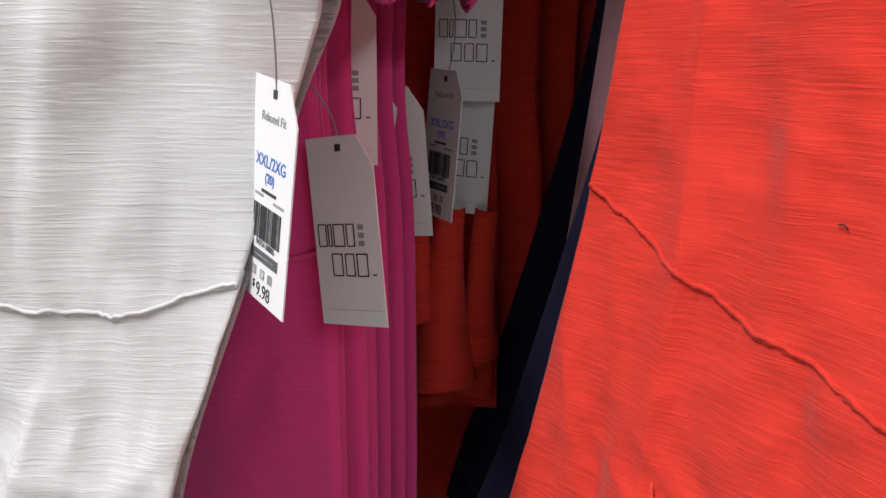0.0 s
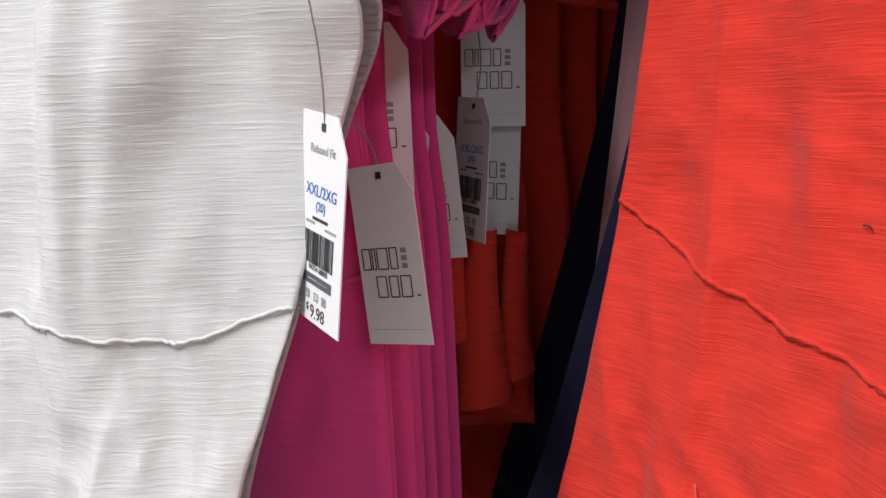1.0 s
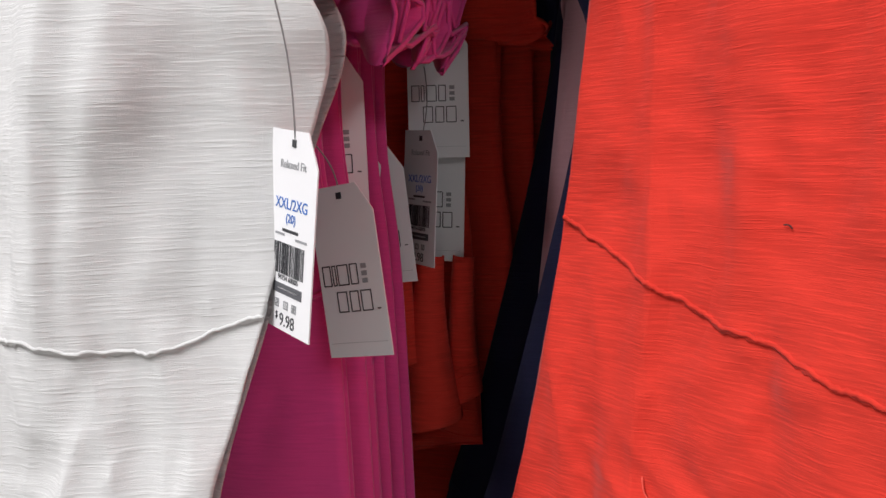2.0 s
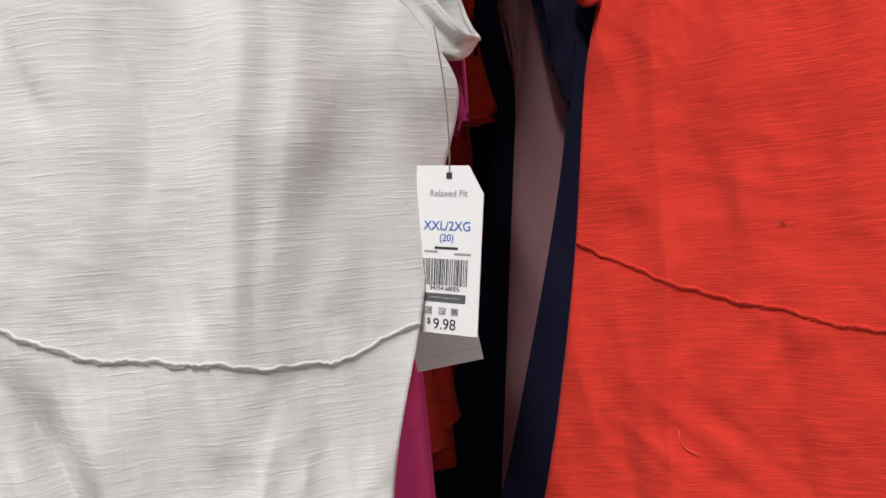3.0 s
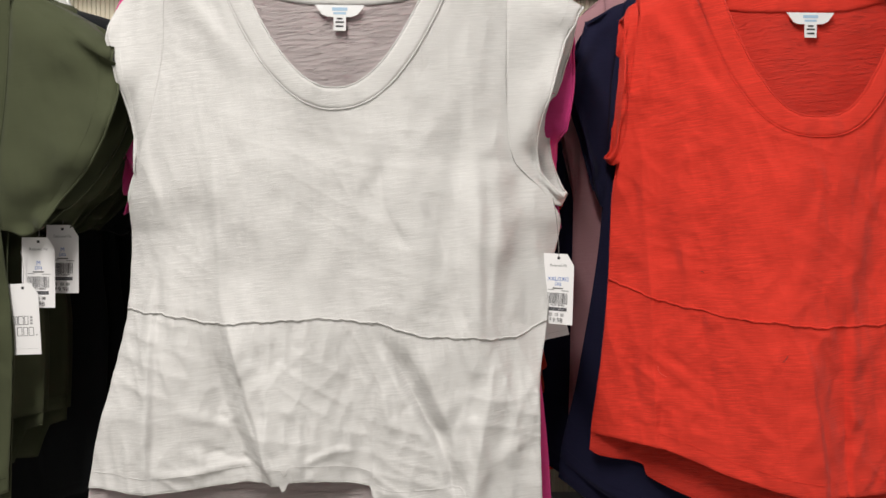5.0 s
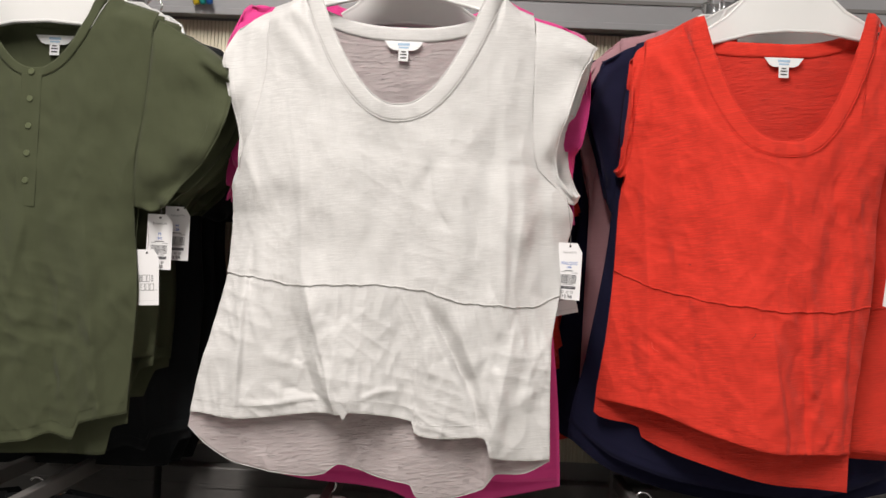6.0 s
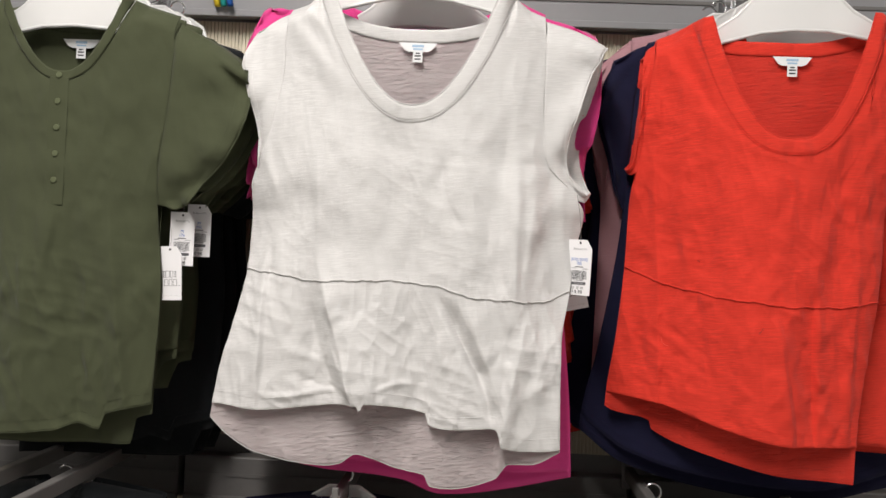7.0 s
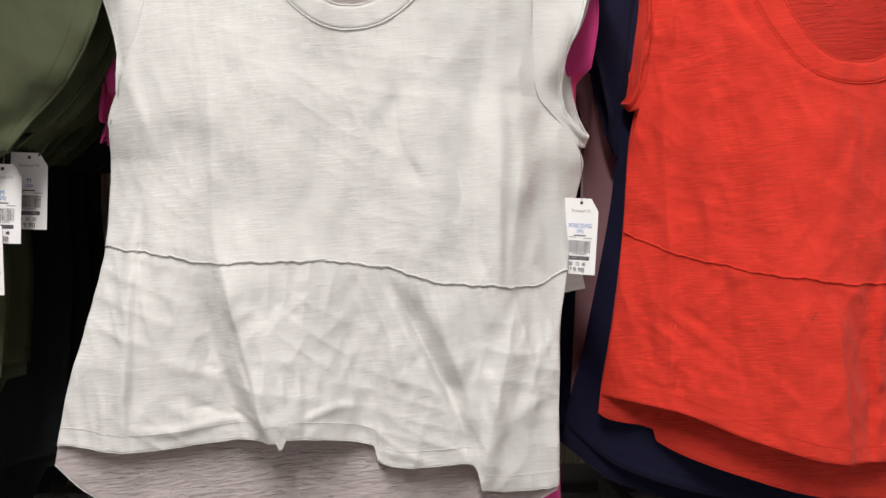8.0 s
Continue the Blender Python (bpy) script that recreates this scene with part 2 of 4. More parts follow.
# ---- the garments ----
def top(name, label, mat, xc, y0, depth, left, right, neck, front_hem, back_hem, seam, cuffs, folds=(), seed=1,
        amp=0.006, res=(70, 60), shoulder=(1.862, 1.835), arm=1.50, tagcolor=True, trim=0.0016, sleeve_crumple=0.006,
        group="", henley=False, cuff_depth=0.036, bend=0.0, label_x=0.0, back=None, creases=0, neck_power=2.2, fibres=(), taper=0.0, inside=None,
        crinkle=(0.0, 0.0), turn=None):
    """A knitted top on its hanger. x is measured from xc. left, right: edge (z, x) pairs; hems and seam: (x, z) pairs."""
    thing = new(name)
    tagged(thing, label, "shirt", group)
    thing.location = (xc, y0, shoulder[0])
    nu, nv = res
    back = depth if back is None else back
    rnd = np.random.RandomState(seed + 300)
    small = []
    for k in range(creases):
        cx = rnd.uniform(-0.27, 0.27)
        if k % 3:
            cz, ang, ln = rnd.uniform(1.12, 1.36), rnd.normal(0, 0.7), rnd.uniform(0.03, 0.09)
            w1, w2, dd = rnd.uniform(0.007, 0.010), rnd.uniform(0.008, 0.014), rnd.uniform(-0.0042, 0.0030)
        else:
            cz, ang, ln = rnd.uniform(1.30, 1.66), rnd.normal(0, 0.28), rnd.uniform(0.10, 0.26)
            w1, w2, dd = rnd.uniform(0.007, 0.018), rnd.uniform(0.010, 0.028), rnd.uniform(-0.0034, 0.0028)
        small.append((cx, cz, cx + ln * math.sin(ang), cz - ln * math.cos(ang), w1, w2, dd))
    hw, zlow, zin = neck
    org = np.array([xc, y0, shoulder[0]])

    def edge(z, side):
        return knots(right if side > 0 else left, z)

    def width(u, z):
        a, b = edge(z, -1), edge(z, 1)
        return a + (b - a) * (u + 1) / 2

    def swept(x):
        """How far one side hangs back towards the wall."""
        t = np.clip((-0.02 - x) / 0.22, 0, 1)
        return bend * t * t * (3 - 2 * t)

    def opening(z):
        t = np.clip((z - arm + 0.09) / 0.19, 0, 1)
        return 1 - 0.62 * t * t * (3 - 2 * t)

    def deep(z):
        return depth * (1 - taper * np.clip((1.46 - z) / 0.25, 0, 1))

    def front_y(u, x, z):
        side = np.abs(u) ** 3.2
        if turn:
            # the side panel turns back along a pressed line
            xf = turn[0][0] + (turn[1][0] - turn[0][0]) * np.clip((z - turn[0][1]) / (turn[1][1] - turn[0][1]), 0, 1)
            s = np.clip((x - xf) / np.maximum(edge(z, 1) - xf, 0.01), 0, 1)
            low = np.clip((turn[0][1] - z) / 0.12, 0, 1)
            side = np.where(u > 0, side + (0.95 * np.sqrt(s * s + 0.002) - 0.045 * 0.95 - side) * low, side)
        y = deep(z) * opening(z) * side
        if crinkle[1]:
            y = y + crinkles(x, z, seed, crinkle[0], crinkle[1], 1.33)
        y = y + ripple(x, z, seed, amp, 1.80) * (1 - 0.6 * np.abs(u) ** 6)
        for f in (*folds, *small):
            y = y + crease(x, z, f)
        over = np.clip(1 - (top_z(x) - z) / 0.045, 0, 1) ** 2 * np.clip((np.abs(x) - hw * 0.9) / (hw * 0.25), 0, 1)
        y = y + (0.95 * deep(z) - y) * np.clip(over, 0, 1)
        return np.minimum(y, deep(z) - 0.004 * (1 - np.abs(u))) + swept(x)

    def back_y(u, x, z):
        y = deep(z) + back - back * opening(z) * np.abs(u) ** 3.2
        y = y + ripple(x, z, seed + 50, amp * 0.8, 1.80) * (1 - np.abs(u) ** 6)
        for f in small[::2]:
            y = y + 1.4 * crease(-x, z + 0.10, f)
        return np.maximum(y, deep(z) + 0.004 * (1 - np.abs(u))) + swept(x)

    def top_z(x, back=False):
        ax = np.abs(x)
        sh = shoulder[0] + (shoulder[1] - shoulder[0]) * np.clip((ax - hw) / (0.25 - hw), 0, 1.2)
        low = zin if back else zlow
        return np.where(ax < hw, low + (shoulder[0] - low) * np.clip(ax / hw, 0, 1) ** (2.6 if back else neck_power), sh)

    def put(nm, X, Y, Z, m=mat, t=0.0012, lab="", parent=thing, wrap=False):
        ob = part(nm, grid(nm, X, Y, Z, m, wrap), parent, lab)
        if t:
            thick(ob, t)
        return ob

    # columns: denser where the neck meets the shoulder
    u = np.linspace(-1, 1, nu)
    u = np.sort(np.concatenate([u, [-hw / 0.238, hw / 0.238]]))
    u = np.sort(np.concatenate([u, np.linspace(-hw - 0.012, -hw + 0.012, 9) / 0.23, np.linspace(hw - 0.012, hw + 0.012, 9) / 0.23]))
    u = np.clip(u, -1, 1)
    u = u[np.concatenate([[True], np.diff(u) > 0.004])]
    u[-1] = 1.0
    zt = np.full(u.shape, 1.75)
    ztb = np.full(u.shape, 1.8)
    for _ in range(12):
        zt = 0.5 * zt + 0.5 * top_z(width(u, zt))
        ztb = 0.5 * ztb + 0.5 * top_z(width(u, ztb), True)

    def panel(za, zb, nrows, fy, off=0.0, flare=0.0, rag=0.0):
        v = np.linspace(0, 1, nrows)[:, None]
        Z = za[None] + (zb - za)[None] * v
        U = np.repeat(u[None], nrows, 0)
        X = width(U, Z)
        Y = fy(U, X, Z) + off - flare * np.clip((v - 0.93) / 0.07, 0, 1)
        if rag:
            r = np.random.RandomState(seed + 7)
            Z = Z.copy()
            Z[-1] += r.uniform(-rag, rag, len(u))
        return X, Y, Z - shoulder[0]

    xs = width(u, np.full(u.shape, 1.3))
    zs = knots(seam, xs) if seam else None
    if seam:
        zs = zs + 0.0012 * np.sin(61 * xs + seed) + 0.0009 * np.sin(143 * xs + 2 * seed) + 0.0005 * np.sin(377 * xs)
    zf = knots(front_hem, width(u, np.full(u.shape, 1.1)))
    zbk = knots(back_hem, width(u, np.full(u.shape, 1.1)))
    if seam:
        put("front_yoke", *panel(zt, zs - 0.004, nv, front_y, -0.0008, 0.0009, 0.0010))
        put("front_skirt", *panel(zs + 0.004, zf, nv // 2 + 10, front_y))
        X, Y, Z = panel(zs - 0.002, zs - 0.003, 2, front_y, -0.0022)
        pts = [(X[0, i], Y[0, i], Z[0, i] + 0.0005 * math.sin(i * 2.1 + 3 * math.sin(i * 0.37) + seed)) for i in range(len(u))]
        part("seam_edge", tube("seam_edge", pts, trim, mat, 6), thing)
        for dz, nm in ((0.011, "stitching"), (0.0135, "stitching")):
            X, Y, Z = panel(zs + dz, zs + dz - 0.0005, 2, front_y, -0.0013)
            part(nm, tube(nm, [(X[0, i], Y[0, i], Z[0, i]) for i in range(len(u))], 0.0003, mat, 4), thing)
    else:
        put("front_panel", *panel(zt, zf, nv + nv // 2, front_y))
    X, Y, Z = panel(zf + 0.021, zf + 0.020, 2, front_y, -0.0012)
    part("hem_stitching", tube("hem_stitching", [(X[0, i], Y[0, i] + 0.0006, Z[0, i]) for i in range(len(u))], 0.0007, mat, 4), thing)
    X, Y, Z = panel(zf + 0.0015, zf, 2, front_y)
    part("hem_edge", tube("hem_edge", [(X[1, i], Y[1, i], Z[1, i]) for i in range(len(u))], 0.0009, mat, 6), thing)
    put("back_panel", *panel(ztb, zbk, nv, back_y), m=inside or mat)
    X, Y, Z = panel(zbk + 0.0015, zbk, 2, back_y)
    part("back_hem_edge", tube("back_hem_edge", [(X[1, i], Y[1, i], Z[1, i]) for i in range(len(u))], 0.0010, mat, 6), thing)

    # neckbands
    bw = 0.016 if henley else 0.029
    nn = 60
    for nm, zb, fy, sgn in (("neckband", zlow, front_y, -1), ("back_neckband", zin, back_y, 1)):
        s = np.linspace(-1, 1, nn)
        x = hw * np.sign(s) * np.abs(s) ** 0.8
        z = zb + (shoulder[0] - zb) * np.abs(x / hw) ** (neck_power if sgn < 0 else 2.6)
        tx, tz = np.gradient(x), np.gradient(z)
        ln = np.hypot(tx, tz)
        nx, nz = -tz / ln, tx / ln
        rows = []
        for k in range(6):
            w = k / 5 * bw if sgn < 0 else -k / 5 * bw * 0.9
            X = x + nx * w
            Z = np.minimum(z + nz * w, shoulder[0] + 0.004)
            u_ = np.clip(X / 0.245, -1, 1)
            swell = 0.0006 * math.sin(math.pi * k / 5)
            fold = 0.0012 * np.sin(np.arange(nn) * 1.3 + seed) * (0.3 + 0.7 * (k == 5))
            rows.append((X, fy(u_, X, np.maximum(Z, 1.55)) + (-1 if sgn < 0 else -1) * (swell + 0.0015) + fold * 0.6, Z - shoulder[0]))
        put(nm, np.array([r[0] for r in rows]), np.array([r[1] for r in rows]), np.array([r[2] for r in rows]), t=0.0016)
        for k in (0, 5):
            if sgn < 0 and not henley:
                part("neckband_edge", tube("neckband_edge", [(rows[k][0][i], rows[k][1][i] - 0.0006, rows[k][2][i]) for i in range(nn)], 0.0012, mat, 6), thing)

    # sleeves
    for side, cuff in zip((-1, 1), cuffs):
        if not cuff:
            continue
        lips = cuff if isinstance(cuff, tuple) else (cuff, cuff)
        zlo, zhi = min(c[0] for c in lips[0]), max(c[0] for c in lips[0])
        lip_deep = cuff_depth * (1.15 if lips[0] is not lips[1] else 1.0)
        na, nr = 44, 16
        ph = np.linspace(0, 2 * math.pi, na, endpoint=False)
        r_ = np.random.RandomState(seed + side + 20)
        c1, c2, c3 = r_.uniform(0, 6.28, 3)
        XX, YY, ZZ = [], [], []
        for i in range(nr):
            t = i / (nr - 1)
            z0 = (shoulder[1] + arm) / 2 + (shoulder[1] - arm) / 2 * np.cos(ph)
            x0 = edge(z0, side)
            reach = (1 - opening(z0)) * np.clip((shoulder[1] - z0) / 0.035, 0, 1)
            y0_ = depth - np.where(np.sin(ph) > 0, depth, -back) * reach + (bend if side < 0 else 0)
            z1 = (zhi + zlo) / 2 + (zhi - zlo) / 2 * np.cos(ph)
            x1 = np.where(np.sin(ph) > 0, knots(lips[0], z1), knots(lips[1], z1))
            y1 = depth + (bend if side < 0 else 0) - np.where(np.sin(ph) > 0, lip_deep, cuff_depth) * np.sin(ph)
            e = t * (1.0 + 0.15 * (1 - t))
            lump = sleeve_crumple * t * (np.sin(5 * ph + c1 + 4 * t) + 0.6 * np.sin(9 * ph + c2 - 6 * t) + 0.4 * np.sin(15 * ph + c3))
            band = 0.0015 if t > 0.82 else 0.0
            XX.append(x0 + (x1 - x0) * e)
            YY.append(y0_ + (y1 - y0_) * e + lump * 0.8 - band * np.sin(ph))
            ZZ.append(z0 + (z1 - z0) * e + lump * 0.5 - shoulder[0] + 0.004 * np.sin(math.pi * t) * np.cos(ph))
        put("sleeve", np.array(XX), np.array(YY), np.array(ZZ), t=0.0014, wrap=True)
        if nu > 140:
            part("armhole_seam", tube("armhole_seam", [(XX[0][i], YY[0][i] - 0.0008, ZZ[0][i]) for i in range(na // 2 + 1)], 0.0013, mat, 6), thing)
            row = int(nr * 0.8)
            part("cuff_stitching", tube("cuff_stitching", [(XX[row][i], YY[row][i] - 0.0008, ZZ[row][i]) for i in range(na // 2 + 1)], 0.0005, mat, 4), thing)
        part("cuff_edge", tube("cuff_edge", [(XX[-1][i], YY[-1][i], ZZ[-1][i]) for i in range(na)], 0.0017, mat, 6, True), thing)

    # loose fibres caught on the cloth: x, z, length, heading, bend, material
    for fx, fz, ln, ang, bow, fm in fibres:
        pts = []
        for t in np.linspace(0, 1, 8):
            a = np.array([fx + ln * t * math.cos(ang) + bow * math.sin(3.1 * t) * math.sin(ang)])
            b = np.array([fz - ln * t * math.sin(ang) + bow * math.sin(3.1 * t) * math.cos(ang)])
            uu = np.clip((a - edge(b, -1)) / (edge(b, 1) - edge(b, -1)) * 2 - 1, -1, 1)
            pts.append((a[0], front_y(uu, a, b)[0] - 0.0035, b[0] - shoulder[0]))
        part("loose_thread", tube("loose_thread", pts, 0.0004, fm, 5), thing)

    # sewn-in label
    if tagcolor:
        yb = depth + back - 0.008
        bm = bmesh.new()
        w, h = 0.036, 0.017
        vs = [bm.verts.new((x, yb, z)) for x, z in ((-w, 0.0), (w, 0.0), (w * 0.72, -h * 0.8), (w * 0.5, -h), (-w * 0.5, -h), (-w * 0.72, -h * 0.8))]
        f = bm.faces.new(vs)
        q = bmesh.ops.extrude_face_region(bm, geom=[f])
        for v in q["geom"]:
            if isinstance(v, bmesh.types.BMVert):
                v.co.y -= 0.0012
        bmesh.ops.recalc_face_normals(bm, faces=bm.faces)
        lab = part("neck_label", bm_mesh("neck_label", bm, SATIN), thing, "small white satin size label")
        lab.location = (label_x, 0, zin - 0.027 - shoulder[0])
        care = part("care_label", box("care_label", (-0.009, yb - 0.002, -0.037), (0.009, yb - 0.0006, -0.015), SATIN), lab, "white care tab")
        for k, (zz, ww, hh, mm) in enumerate(((-0.006, 0.011, 0.0045, PALE_INK), (-0.012, 0.009, 0.003, PALE_INK))):
            part("print", box("print", (-ww, yb - 0.0016, zz - hh / 2), (ww, yb - 0.0011, zz + hh / 2), mm), lab)
        for zz, ww in ((-0.020, 0.004), (-0.025, 0.006), (-0.031, 0.0055)):
            part("print", box("print", (-ww, yb - 0.0026, zz - 0.0012), (ww, yb - 0.0019, zz + 0.0012), INK), lab)
    return thing


def hanger(xc, y, z, turn=0.0, label="translucent white plastic hanger inside a hanging top", span=0.20):
    thing = new("hanger")
    tagged(thing, label, "hanger", "hangers")
    thing.matrix_basis = pose(xc, y, z, 0, 0, turn)
    for sgn in (-1, 1):
        arm = [(sgn * (0.150 + (span - 0.150) * t), 0, -0.026 - 0.030 * t) for t in np.linspace(0, 1, 7)]
        part("arm", tube("arm", arm, [0.006, 0.0058, 0.0056, 0.0054, 0.0052, 0.005, 0.004], PLASTIC, 10), thing)
    # neck plate: wide at the foot, waisted, with a raised rim
    bm = bmesh.new()
    half = ((0.030, 0.104), (0.060, 0.085), (0.074, 0.050), (0.100, 0.022), (0.135, -0.002), (0.160, -0.024), (0.158, -0.036), (0.11, -0.024), (0.06, -0.012))
    ring = [*half, (0.0, -0.008), *((-x, z_) for x, z_ in reversed(half))]
    vs = [bm.verts.new((x, -0.003, z_)) for x, z_ in ring]
    f = bm.faces.new(vs)
    q = bmesh.ops.extrude_face_region(bm, geom=[f])
    for v in q["geom"]:
        if isinstance(v, bmesh.types.BMVert):
            v.co.y += 0.006
    bmesh.ops.recalc_face_normals(bm, faces=bm.faces)
    part("neck_plate", bm_mesh("neck_plate", bm, PLASTIC), thing)
    part("rim", tube("rim", [(x, 0.0, z_) for x, z_ in (*ring, ring[0])], 0.0042, PLASTIC, 8), thing)
    hook = [(0, 0, 0.095), (0, 0, 0.112)] + [(0.016 * math.sin(a), 0, 0.128 - 0.016 * math.cos(a)) for a in np.linspace(0.2, 4.2, 12)]
    part("hook", tube("hook", hook, 0.0022, CHROME, 8), thing)
    return thing


text_cache = {}


def text_mesh(body, size, mat):
    key = (body, size, mat.name)
    if key not in text_cache:
        cu = bpy.data.curves.new("text", "FONT")
        cu.body, cu.size, cu.align_x, cu.align_y, cu.extrude = body, size, "CENTER", "CENTER", 0.00012
        ob = new("text", cu)
        bpy.context.view_layer.update()
        me = bpy.data.meshes.new_from_object(ob.evaluated_get(bpy.context.evaluated_depsgraph_get()))
        bpy.data.objects.remove(ob)
        me.materials.clear()
        me.materials.append(mat)
        me.transform(Matrix.Rotation(radians(90), 4, "X"))
        text_cache[key] = me
    return text_cache[key]


TAG_W, TAG_H, TAG_SCALE = 0.050, 0.108, 0.93


def tag_board(name):
    bm = bmesh.new()
    w, h = TAG_W / 2, TAG_H
    ring = ((-w, -h), (w, -h), (w, -0.018), (w * 0.55, 0), (-w, 0))
    vs = [bm.verts.new((x, 0.0004, z)) for x, z in ring]
    f = bm.faces.new(vs)
    q = bmesh.ops.extrude_face_region(bm, geom=[f])
    for v in q["geom"]:
        if isinstance(v, bmesh.types.BMVert):
            v.co.y -= 0.0008
    bmesh.ops.recalc_face_normals(bm, faces=bm.faces)
    return bm_mesh(name, bm, CARD)


BOARD = tag_board("board")


def barcode_mesh():
    r = random.Random(4)
    bm = bmesh.new()
    x = -0.0165
    while x < 0.0165:
        w = r.choice((0.00035, 0.0005, 0.0009))
        box_bm((x, -0.0007, -0.0085), (x + w, -0.00045, 0.0085), 0, bm)
        x += w + r.choice((0.0004, 0.0006, 0.0009))
    return bm_mesh("barcode", bm, INK)


BAR_CODE = barcode_mesh()


def hang_tag(x, y, z, turn, face, label, lean=0.0, nod=0.0, string=0.05, off=(0, 0), size="XXL/2XG"):
    """A price tag: x, y, z is the middle of its top edge; turn is its heading; face 'price' or 'brand' is what it shows."""
    thing = new("price_tag")
    tagged(thing, label, "price tag", "price tags")
    thing.matrix_basis = pose(x, y, z, nod, lean, turn) @ Matrix.Scale(TAG_SCALE, 4)
    part("board", BOARD, thing, "white card with one clipped corner")

    def say(body, size_, zz, mat, xx=0.0):
        ob = part("print", text_mesh(body, size_, mat), thing)
        ob.location = (xx, -0.0006, zz)

    def bar(w, h, zz, mat, xx=0.0):
        part("print", box("print", (xx - w / 2, -0.0007, zz - h / 2), (xx + w / 2, -0.00045, zz + h / 2), mat), thing)

    part("eyelet", box("eyelet", (-0.002, -0.0009, -0.0085), (0.002, 0.0009, -0.0045), INK), thing)
    if face == "price":
        say("Relaxed Fit", 0.0062, -0.018, GREY_INK)
        say(size, 0.0084, -0.039, BLUE_INK)
        say("(20)", 0.0066, -0.0465, BLUE_INK)
        bar(0.017, 0.0016, -0.053, INK)
        bar(0.010, 0.0013, -0.0555, GREY_INK, -0.011)
        bar(0.012, 0.0013, -0.0565, GREY_INK, 0.012)
        b = part("barcode", BAR_CODE, thing)
        b.location = (0, 0, -0.0685)
        tagged(b, kind="stuff")
        say("94754 68005", 0.0042, -0.0790, INK)
        bar(0.031, 0.0055, -0.085, DARK_INK)
        bar(0.022, 0.0008, -0.085, CARD)
        for k, xx in enumerate((-0.011, -0.001, 0.008)):
            bar(0.005, 0.0046, -0.0935, GREY_INK, xx)
            bar(0.0034, 0.003, -0.0934, CARD, xx)
        say("$", 0.0055, -0.1005, INK, -0.0105)
        say("9.98", 0.0098, -0.1022, INK, 0.001)
    else:
        # the maker's mark as plain strokes
        def outline(xx, zz, w, h):
            for side in (-1, 1):
                bar(0.0007, h, zz, INK, xx + side * w / 2)
                bar(w, 0.0007, zz + side * h / 2, INK, xx)

        for k, w in enumerate((0.0062, 0.0024, 0.0082, 0.0056)):
            outline((-0.0185, -0.0125, -0.0055, 0.0034)[k], -0.056, w, 0.0125)
        for k, w in enumerate((0.0076, 0.0066, 0.0078)):
            outline((-0.0085, 0.0012, 0.0107)[k], -0.073, w, 0.0125)
        for k in range(3):
            bar(0.0042, 0.0030, -0.0515 - 0.0046 * k, GREY_INK, 0.0115)
        bar(0.0026, 0.0009, -0.0785, INK, 0.0195)
        for k in range(20):
            bar(0.0012, 0.0003, -0.099, GREY_INK, -0.0215 + 0.00226 * k)
    if string:
        pts = [(off[0] * t * t, off[1] * t + 0.004 * math.sin(3.1 * t), -0.0065 + (string + 0.0065) * t) for t in np.linspace(0, 1, 9)]
        part("string", tube("string", pts, 0.0005, STRING, 6), thing, "thin grey loop")
    return thing


# ---- the wall fixture and the shop round it ----
WALL_Y = 0.46


def structure(name, me, label, category):
    ob = new(name, me)
    return tagged(ob, label, category, kind="structure")


structure("floor", box("floor", (-4, -4, -0.1), (4, 0.7, 0), FLOOR), "pale speckled vinyl shop floor", "floor")
structure("ceiling", box("ceiling", (-4, -4, 3.4), (4, 0.7, 3.5), PLASTER), "pale painted shop ceiling", "ceiling")
structure("wall_north", box("wall_north", (-4, 0.50, 0), (4, 0.62, 3.4), PLASTER), "pale painted wall behind the display", "wall")
# South, west and east walls are added out of view to bound the bounced light.
structure("wall_south", box("wall_south", (-4, -4.1, 0), (4, -4, 3.4), PLASTER), "unseen pale painted far wall, added to close the room", "wall")
structure("wall_west", box("wall_west", (-4.1, -4, 0), (-4, 0.62, 3.4), PLASTER), "unseen pale painted side wall, added to close the room", "wall")
structure("wall_east", box("wall_east", (4, -4, 0), (4.1, 0.62, 3.4), PLASTER), "unseen pale painted side wall, added to close the room", "wall")


def ribbed(name, x0, x1, z0, z1, label):
    """Corrugated cream board: narrow upright ribs."""
    p = 0.0085
    n = int((x1 - x0) / p)
    xs, ys = [], []
    for i in range(n):
        for dx, dy in ((0.0, 0.0), (0.30, 0.0), (0.42, 0.003), (0.88, 0.003)):
            xs.append(x0 + (i + dx) * p)
            ys.append(dy)
    X = np.array([xs, xs])
    Y = WALL_Y + np.array([ys, ys])
    Z = np.array([[z0] * len(xs), [z1] * len(xs)])
    me = grid(name, X, Y, Z, CREAM)
    me.polygons.foreach_set("use_smooth", [False] * len(me.polygons))
    ob = new(name, me)
    thick(ob, 0.004)
    return tagged(ob, label, "wall panel", kind="structure")


ribbed("wall_panel_1", -2.2, 2.2, 0.95, 1.93, "cream corrugated back panel of the clothes fixture")
ribbed("wall_panel_2", -2.2, 2.2, 0.05, 0.80, "cream corrugated lower back panel of the fixture")


